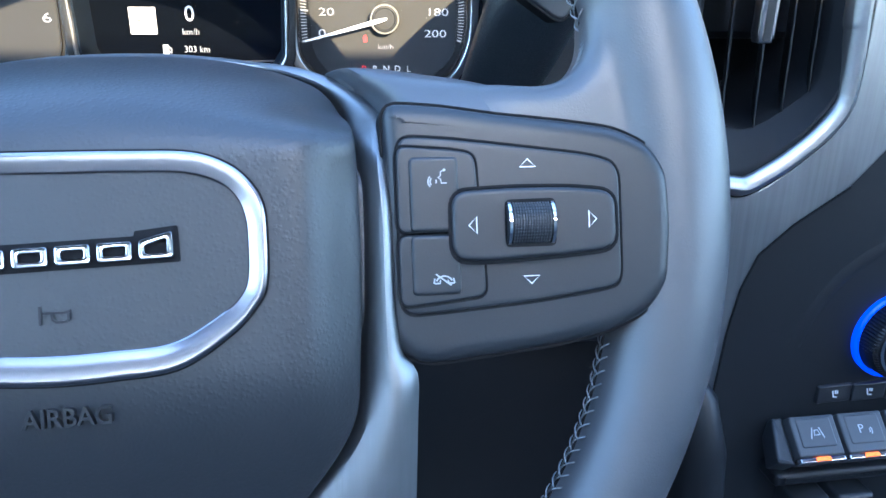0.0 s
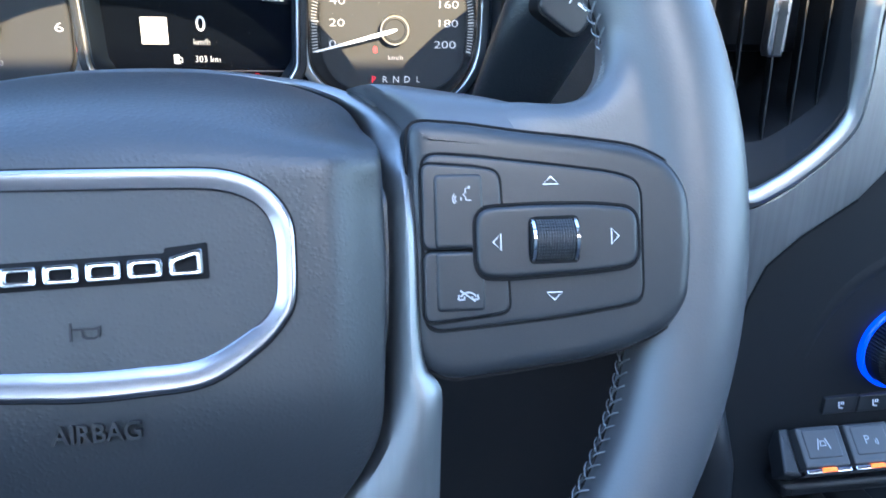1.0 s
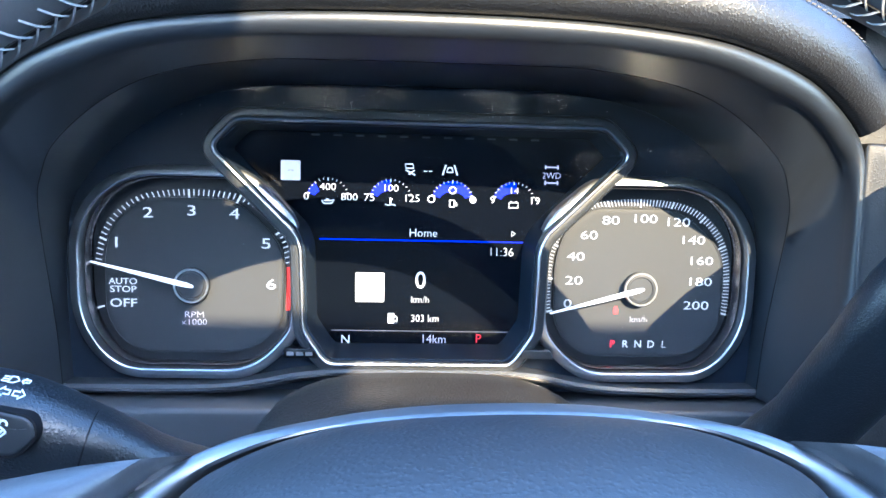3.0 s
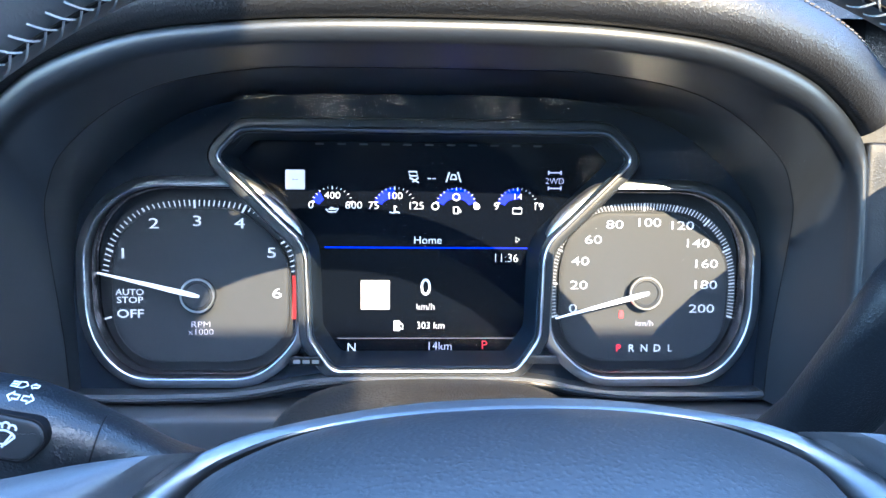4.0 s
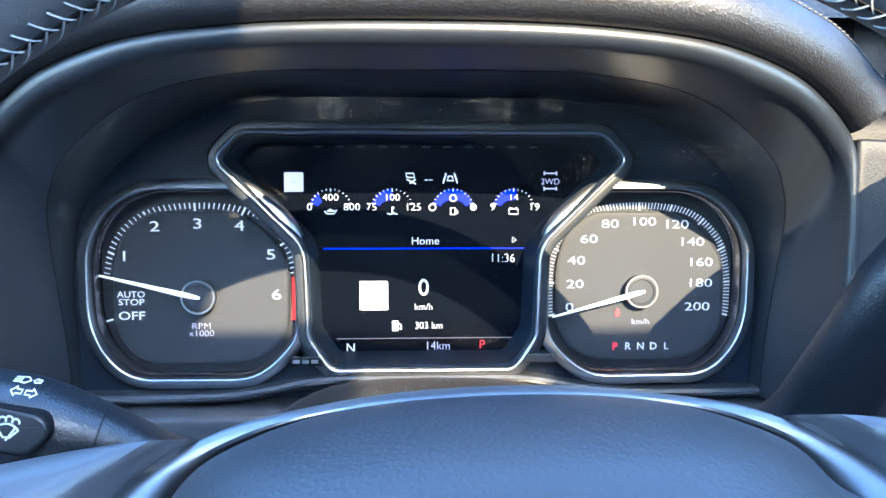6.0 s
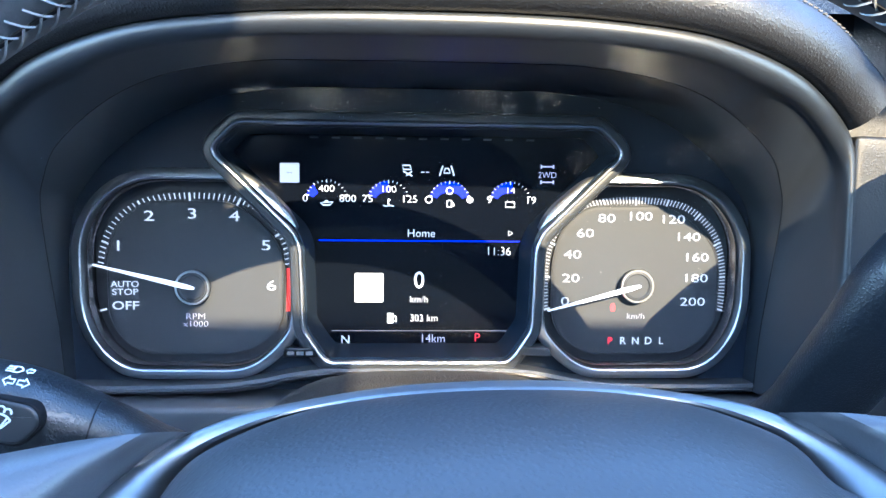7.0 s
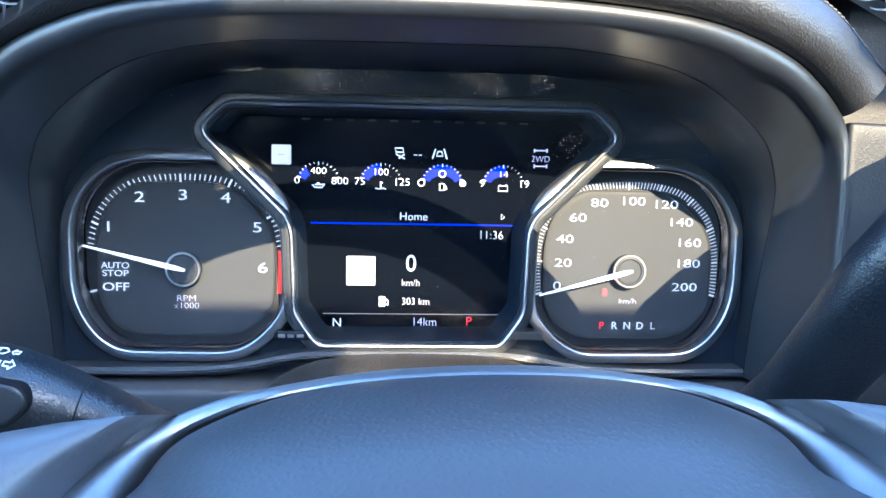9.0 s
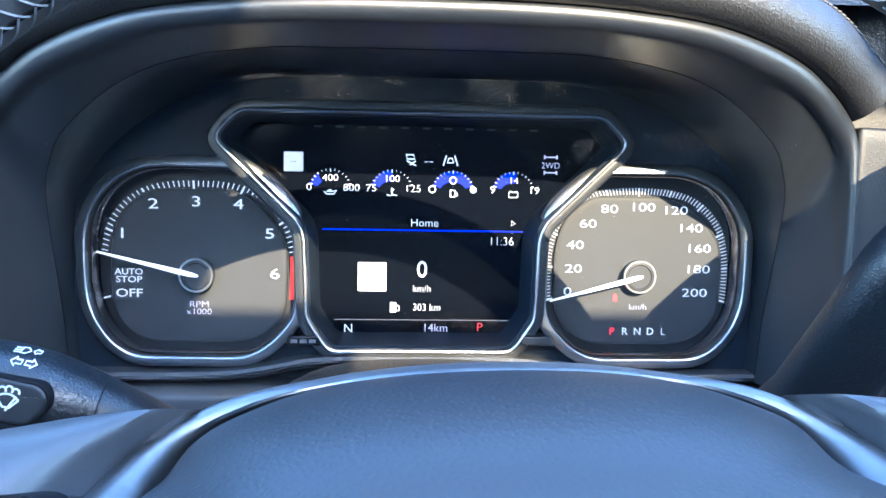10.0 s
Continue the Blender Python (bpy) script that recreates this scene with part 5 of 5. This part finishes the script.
def air_vent():
    t = thing("air_vent", facing(0.440), "tall black air vent with upright blades in a satin chrome frame", "air vent")
    hole = fillet([(0.3010, 0.955), (0.3010, 0.758), (0.3200, 0.7550), (0.3360, 0.7500), (0.3500, 0.7550), (0.3690, 0.7680), (0.3815, 0.7790), (0.3825, 0.80), (0.3815, 0.83), (0.3770, 0.955)], 0.006)
    part("duct", loops_bm([[(*p, -0.012) for p in hole], [(*p, -0.09) for p in inset(hole, 0.004)]], cap1=True), UNDER, t)
    collar = fillet([(0.2880, 0.965), (0.2880, 0.7245), (0.3200, 0.7245), (0.3340, 0.7245), (0.3480, 0.7320), (0.3640, 0.7430), (0.3875, 0.7720), (0.3885, 0.80), (0.3870, 0.83), (0.3820, 0.965)], 0.006)
    o, i = resample(collar, 140), resample(hole, 140)
    steps = ((0.0, -0.03), (0.0, 0.0020), (0.10, 0.0026), (0.25, 0.0020), (0.85, -0.0100), (1.0, -0.0130), (1.0, -0.03))
    part("collar", loops_bm([[(*a.lerp(b, k), d) for a, b in zip(o, i)] for k, d in steps]), UNDER, t, "satin black vent surround")
    frame_path = smooth_path([(0.270, 0.7200), (0.300, 0.7205), (0.322, 0.7205), (0.3350, 0.7195), (0.3480, 0.7260), (0.3610, 0.7345), (0.3795, 0.7505), (0.3905, 0.7665), (0.3922, 0.785), (0.3912, 0.81), (0.3900, 0.83), (0.3860, 0.955)], 110)
    part("frame", sweep(frame_path, [(-0.0062, -0.01), (-0.0062, 0.0030), (-0.0050, 0.0052), (-0.0018, 0.0072), (0.0012, 0.0076), (0.0044, 0.0058), (0.0062, 0.0026), (0.0062, -0.01)], False, True), VENT_TRIM, t, "satin chrome frame")
    part("frame_line", sweep(frame_path, [(0.0062, -0.01), (0.0062, 0.0022), (0.0074, 0.0022), (0.0074, -0.01)], False, True), GAP, t)
    part("side_strip", slab(fillet([(0.2660, 0.728), (0.2872, 0.728), (0.2872, 0.965), (0.2660, 0.965)], 0.003), -0.04, -0.002, 0.003), FASCIA_LIGHT, t, "pale grey strip beside the vent")
    for x in (0.2995, 0.3200, 0.3415, 0.3590, 0.3750):
        bm = box_bm(x - 0.0007, x + 0.0007, 0.75, 0.955, -0.040, -0.012, 0.0005, 2)
        for v in bm.verts:
            v.co.x -= (v.co.y - 0.80) * 0.04
            v.co.x -= (v.co.z + 0.012) * 0.50
        part("blade", bm, DARK, t)
    tab = fillet([(-0.0036, -0.0165), (0.0036, -0.0165), (0.0046, -0.012), (0.0046, 0.0145), (0.0034, 0.0185), (-0.0034, 0.0185), (-0.0046, 0.0145), (-0.0046, -0.012)], 0.001)
    tab = [(0.3328 + x * 1.2, 0.8200 + y) for x, y in tab]
    part("tab", slab(tab, -0.004, 0.0040, 0.0020), SATIN, t, "chrome vent tab")
    slot = fillet([(0.3306, 0.8050), (0.3350, 0.8050), (0.3350, 0.8270), (0.3362, 0.8280), (0.3350, 0.8295), (0.3346, 0.8345), (0.3310, 0.8345), (0.3306, 0.8295), (0.3294, 0.8280), (0.3306, 0.8270)], 0.0003, 2)
    part("tab_slot", loops_bm([[(*p, 0.003) for p in slot], [(*p, 0.0046) for p in slot]], cap1=True), DARK, t)


air_vent()


def centre_stack():
    t = thing("centre_stack", facing(0.447), "dark centre stack panel beside the steering wheel", "centre stack", kind="structure")
    part("panel", slab(fillet([(0.315, 0.25), (0.74, 0.25), (0.74, 0.96), (0.402, 0.96), (0.402, 0.79), (0.398, 0.762), (0.315, 0.68)], 0.01), -0.06, 0.0, 0.003), DARK, t)
    metal = [(0.270, 0.7130), (0.335, 0.7125), (0.350, 0.7185), (0.3640, 0.7280), (0.3840, 0.7450), (0.3965, 0.7630), (0.3990, 0.785), (0.3975, 0.83), (0.3930, 0.955), (0.450, 0.955), (0.4460, 0.790), (0.4350, 0.748), (0.4080, 0.7160), (0.3733, 0.6920), (0.3533, 0.6730), (0.3450, 0.6500), (0.3405, 0.6200), (0.3380, 0.5740), (0.3250, 0.5740), (0.300, 0.640), (0.270, 0.66)]
    trim = thing("metal_trim", facing(0.440), "brushed metal trim panel below the air vent", "trim panel")
    part("panel", slab(fillet(metal, 0.004), -0.02, 0.002, 0.0015), BRUSHED, trim)
    part("edge", sweep([(0.4080, 0.7160), (0.3733, 0.6920), (0.3533, 0.6730), (0.3450, 0.6500), (0.3405, 0.6200), (0.3380, 0.5740)], [(-0.0006, 0.0), (-0.0006, 0.0023), (0.0008, 0.0023), (0.0008, 0.0)], False, True), GAP, trim)
    swell = smooth_path([(0.398, 0.600), (0.408, 0.628), (0.428, 0.655), (0.455, 0.672), (0.49, 0.680), (0.53, 0.672)], 60)
    part("panel_crease", sweep(swell, [(-0.012, -0.002), (-0.004, 0.0003), (0.0, 0.0009), (0.004, 0.0003), (0.012, -0.002)], False, True), DARK, t)
    # climate knob
    k = thing("climate_knob", facing(0.447) @ Matrix.Translation((0.4735, 0.6050, 0)), "knurled climate knob with a glowing blue ring", "knob")
    part("light_ring", lathe([(0.0296, 0.0), (0.0325, 0.0), (0.0325, 0.0035), (0.0314, 0.0048), (0.0296, 0.0045)], 72, ring=True), KNOB_BLUE, k, "glowing blue ring")
    bm = bmesh.new()
    n = 72
    loops = []
    for h, rad in ((0.0, 0.0282), (0.016, 0.0272)):
        loops.append([((rad + (0.0007 if i % 2 else -0.0004)) * math.cos(math.pi * i / n), (rad + (0.0007 if i % 2 else -0.0004)) * math.sin(math.pi * i / n), h) for i in range(2 * n)])
    loops.append([(0.0255 * math.cos(math.pi * i / n), 0.0255 * math.sin(math.pi * i / n), 0.0185) for i in range(2 * n)])
    loops.append([(0.023 * math.cos(math.pi * i / n), 0.023 * math.sin(math.pi * i / n), 0.0185) for i in range(2 * n)])
    part("grip", loops_bm(loops, cap1=True), DARK, k, smooth=20)
    part("cap_ring", lathe([(0.0245, 0.0183), (0.0245, 0.0200), (0.0225, 0.0205), (0.0215, 0.0190)], 60, ring=True), CHROME, k)
    part("cap", lathe([(0.0215, 0.0188), (0.0180, 0.0192), (0.0, 0.0192)], 48), GLOSS, k)
    # heated seat buttons
    for i, x0 in enumerate((0.4225, 0.4497, 0.4769)):
        b = thing("seat_heater_button", facing(0.447), "black heated seat button with a grey symbol", "button", "seat heater buttons")
        part("key", slab(fillet([(x0, 0.5535), (x0 + 0.0262, 0.5545), (x0 + 0.0262, 0.5680), (x0, 0.5670)], 0.0012), -0.004, 0.0030, 0.0008), PLASTIC, b)
        part("symbol", strokes([[(-0.0020, 0.0030), (-0.0006, -0.0020), (0.0026, -0.0024)], [(0.0000, 0.0032), (0.0006, 0.0006)], [(0.0016, 0.0030), (0.0022, 0.0004)]], 0.0011, 0.0031, x0 + 0.0130, 0.5607), ICON, b, smooth=0)
    # sloping row of toggles
    slope = Matrix.Translation((0.0, 0.4400, 0.5470)) @ Matrix.Rotation(radians(42), 4, "X")
    for i, (x0, x1) in enumerate(((0.3985, 0.4330), (0.4360, 0.4705), (0.4735, 0.5080))):
        b = thing("toggle_button", slope, "dark grey toggle with a chrome lip and an amber light", "button", "toggle buttons")
        part("key", slab(fillet([(x0, -0.0285), (x1, -0.0285), (x1, 0.0), (x0, 0.0)], 0.0018), -0.012, 0.0020, 0.0015), FASCIA_LIGHT, b)
        part("dish", slab(fillet([(x0 + 0.004, -0.0225), (x1 - 0.004, -0.0225), (x1 - 0.004, -0.002), (x0 + 0.004, -0.002)], 0.002), -0.002, 0.0026, 0.0010), FASCIA_LIGHT, b)
        part("lip", slab(fillet([(x0, -0.0325), (x1, -0.0325), (x1, -0.0290), (x0, -0.0290)], 0.0008), -0.010, 0.0016, 0.0010), CHROME, b, "chrome lip")
        xm = (x0 + x1) / 2
        part("indicator", slab(fillet([(xm - 0.0062, -0.0318), (xm + 0.0062, -0.0318), (xm + 0.0050, -0.0288), (xm - 0.0050, -0.0288)], 0.0006), -0.004, 0.0022, 0.0006), AMBER, b, "amber light")
        if i == 0:
            bm = strokes([[(-0.0050, -0.0040), (-0.0026, 0.0036)], [(0.0050, -0.0040), (0.0026, 0.0036)], [(-0.0022, -0.0016), (-0.0014, 0.0018), (0.0014, 0.0018), (0.0022, -0.0016), (-0.0022, -0.0016)]], 0.0008, 0.00265, xm, -0.0125)
        else:
            bm = text("P", xm - 0.003, -0.0125, 0.0027, 0.0062)
            add(bm, strokes([arc(xm + 0.0015, -0.0140, 0.0020, -40, 40, 5), arc(xm + 0.0015, -0.0140, 0.0036, -40, 40, 5)], 0.0007, 0.00265))
        part("symbol", bm, ICON_GREY, b, smooth=0)
    brk = thing("toggle_bracket", slope, "plain dark bracket at the end of the toggle row", "bracket")
    part("wedge", slab(fillet([(0.3840, -0.0300), (0.3972, -0.0325), (0.3972, 0.0010), (0.3890, 0.0010)], 0.0015), -0.02, -0.0030, 0.002), PLASTIC, brk)
    shelf = thing("stack_shelf", facing(0.44), "dark shelf edge below the toggles", "shelf")
    part("edge", slab(fillet([(0.3900, 0.4980), (0.56, 0.4980), (0.56, 0.5090), (0.3900, 0.5090)], 0.003), -0.03, 0.014, 0.004), DARK, shelf)
    for x0 in (0.4060, 0.4410):
        u = thing("socket_cover", facing(0.43), "small dark hinged socket cover", "socket cover", "socket covers")
        part("flap", slab(fillet([(x0, 0.4560), (x0 + 0.0330, 0.4560), (x0 + 0.0310, 0.4860), (x0 + 0.0020, 0.4860)], 0.003), -0.02, 0.006, 0.004), PLASTIC, u)
    pod = thing("column_side_pod", Matrix.Identity(4), "smooth dark pod below the metal trim", "trim pod")
    part("pod", limb([(0.318, 0.44, 0.592), (0.322, 0.435, 0.575), (0.326, 0.43, 0.54), (0.330, 0.43, 0.48), (0.330, 0.43, 0.40)], [0.006, 0.013, 0.017, 0.018, 0.018], [0.01, 0.02, 0.026, 0.028, 0.028], 24, 2.2), DARK, pod)


centre_stack()


# ---- dust on the clear lens over the instruments ----
def lens_and_dust():
    t = thing("cluster_lens", CLUSTER, "clear curved lens over the instruments", "lens")
    rim = arch(LENS_HALF, 0.555)
    rows = []
    for i in range(0, 71, 2):
        a, b = rim[i], rim[139 - i]
        rows.append([tuple(a.lerp(b, j / 12)) for j in range(13)])
    ob = part("pane", loops_bm(rows, closed=False), LENS, t)
    ob.visible_shadow = False
    part("edge", sweep([tuple(p) for p in rim], [(-0.0002, -0.0012), (-0.0002, -0.0006), (0.0002, -0.0006), (0.0002, -0.0012)], False, True), GAP, t, "dark lens edge")
    rng = random.Random(7)
    bm = bmesh.new()

    curve = [(z, 0.555 - y) for x, y, z in reversed(LENS_HALF)]

    def depth(z):
        """How far the lens stands before the dials at a height."""
        for (a, p), (b, q) in zip(curve, curve[1:]):
            if z <= b:
                return p + (q - p) * (z - a) / max(1e-5, b - a)
        return curve[-1][1]

    def speck(x, z, size, long=1.0, turn=0.0):
        slope = (depth(z + 0.004) - depth(z - 0.004)) / 0.008
        c, s = math.cos(turn), math.sin(turn)
        q = []
        for px, pz in ((-1, -0.6), (0.2, -1), (1, 0.1), (0.1, 1), (-0.8, 0.5)):
            px, pz = px * size * long, pz * size
            zz = z + (px * s + pz * c) * 0.7
            q.append(bm.verts.new((x + px * c - pz * s, zz, depth(z) + slope * (zz - z) + 0.0012)))
        bm.faces.new(q)

    for cx, cz, sx, sz, n in ((-0.073, 0.9050, 0.006, 0.0040, 70), (-0.047, 0.9050, 0.010, 0.0060, 250), (-0.040, 0.8990, 0.006, 0.0040, 60), (-0.018, 0.9060, 0.010, 0.0045, 110), (0.026, 0.9060, 0.009, 0.0050, 120), (0.034, 0.8990, 0.007, 0.0040, 60), (0.058, 0.9060, 0.006, 0.0050, 80), (0.012, 0.896, 0.06, 0.004, 60),
                              (0.138, 0.8800, 0.022, 0.0060, 190), (0.075, 0.8760, 0.006, 0.0045, 50), (0.02, 0.82, 0.05, 0.04, 50), (0.0, 0.87, 0.14, 0.04, 150), (0.16, 0.890, 0.02, 0.012, 60), (0.15, 0.84, 0.03, 0.03, 30)):
        for _ in range(int(n * 1.7)):
            size = rng.choice((0.00005, 0.00006, 0.00007, 0.00009, 0.00013)) * rng.uniform(0.7, 1.15)
            speck(rng.uniform(cx - 1.6 * sx, cx + 1.6 * sx) * 0.5 + rng.gauss(cx, sx) * 0.5, min(0.9165, rng.gauss(cz, sz * 0.8)), size, rng.uniform(0.8, 1.3), rng.uniform(0, 3.1))
    for _ in range(14):
        x, z = rng.uniform(0.118, 0.158), rng.uniform(0.874, 0.883)
        speck(x, z, 0.00004, rng.uniform(6, 18), rng.uniform(0.5, 1.2))
    for k in range(6):
        speck(-0.1430 + 0.0004 * k, 0.9005 + 0.0007 * k, 0.00009, 4, 1.1)
    part("dust", bm, DUST, None, "", 0)
    dust = bpy.data.objects["dust"]
    dust.matrix_world = CLUSTER
    tagged(dust, "fine pale dust and wipe marks on the lens", "dust", kind="stuff")


lens_and_dust()


# ---- cab shell: plain walls that close the place round the camera ----
def cab():
    def wall(name, bm, mat, label, category):
        return tagged(part(name, bm, mat, None, smooth=0), label, category, kind="structure")

    roof = plate([[(-0.62, -1.25), (1.35, -1.25), (1.35, 0.02), (-0.62, 0.02)], SUN_OPENING, COLUMN_OPENING], 1.450, 1.456)
    wall("ceiling", roof, HEADLINER, "grey cloth headliner with openings added to shape the sunlight", "ceiling")
    wall("floor", box_bm(-0.62, 1.35, -1.25, 1.1, 0.02, 0.06), CARPET, "dark carpeted cab floor", "floor")
    # unseen opening, added and placed to brighten the wheel without showing in the screen
    back = plate([[(-0.62, 0.06), (1.35, 0.06), (1.35, 1.456), (-0.62, 1.456)], fillet([(-0.50, 1.06), (-0.05, 1.06), (-0.05, 1.22), (-0.50, 1.22)], 0.03)], 0.0, 0.05)
    bmesh.ops.transform(back, matrix=Matrix(((1, 0, 0, 0), (0, 0, -1, -1.25), (0, 1, 0, 0), (0, 0, 0, 1))), verts=back.verts)
    wall("wall_rear", back, DOORSKIN, "grey trimmed rear wall of the cab with an opening added for light", "wall")
    for nm, x0, x1 in (("wall_left", -0.68, -0.62), ("wall_right", 1.35, 1.41)):
        # out of view; front openings enlarged to let more sky light onto the hood
        shape = [[(-1.25, 0.06), (0.98, 0.06), (0.98, 0.96), (0.02, 1.456), (-1.25, 1.456)], fillet([(-0.36, 0.86), (0.80, 0.86), (0.00, 1.38), (-0.36, 1.38)], 0.03), fillet([(-1.10, 0.98), (-0.42, 0.98), (-0.42, 1.38), (-1.02, 1.38)], 0.03)]
        bm = plate(shape, 0, x1 - x0)
        bmesh.ops.transform(bm, matrix=Matrix(((0, 0, 1, x0), (1, 0, 0, 0), (0, 1, 0, 0), (0, 0, 0, 1))), verts=bm.verts)
        wall(nm, bm, DOORSKIN, "grey vinyl door side with window openings", "wall")
    wall("wall_front", box_bm(-0.62, 1.35, 0.92, 0.98, 0.06, 0.955), DARK, "plain bulkhead below the windscreen", "wall")


# added roof openings: one cuts the sun patches, the small one lights the column
SUN_OPENING = [(-0.30, -0.60), (0.186, -0.60), (0.246, -0.86), (0.256, -0.992), (0.85, -0.992), (0.85, -0.80), (0.505, -0.775), (0.44, -0.66), (0.40, -0.64), (0.40, -0.08), (-0.30, -0.08)]
COLUMN_OPENING = [(0.36, -1.125), (0.47, -1.125), (0.47, -1.045), (0.36, -1.045)]
cab()

ground = part("ground", loops_bm([[(60 * math.cos(2 * math.pi * k / 48), 60 * math.sin(2 * math.pi * k / 48), -0.62) for k in range(48)], [(2000 * math.cos(2 * math.pi * k / 48), 2000 * math.sin(2 * math.pi * k / 48), -0.62) for k in range(48)]], cap0=True), GROUND, None, smooth=0)
tagged(ground, "plain grey asphalt yard outside the truck", "ground", kind="structure")
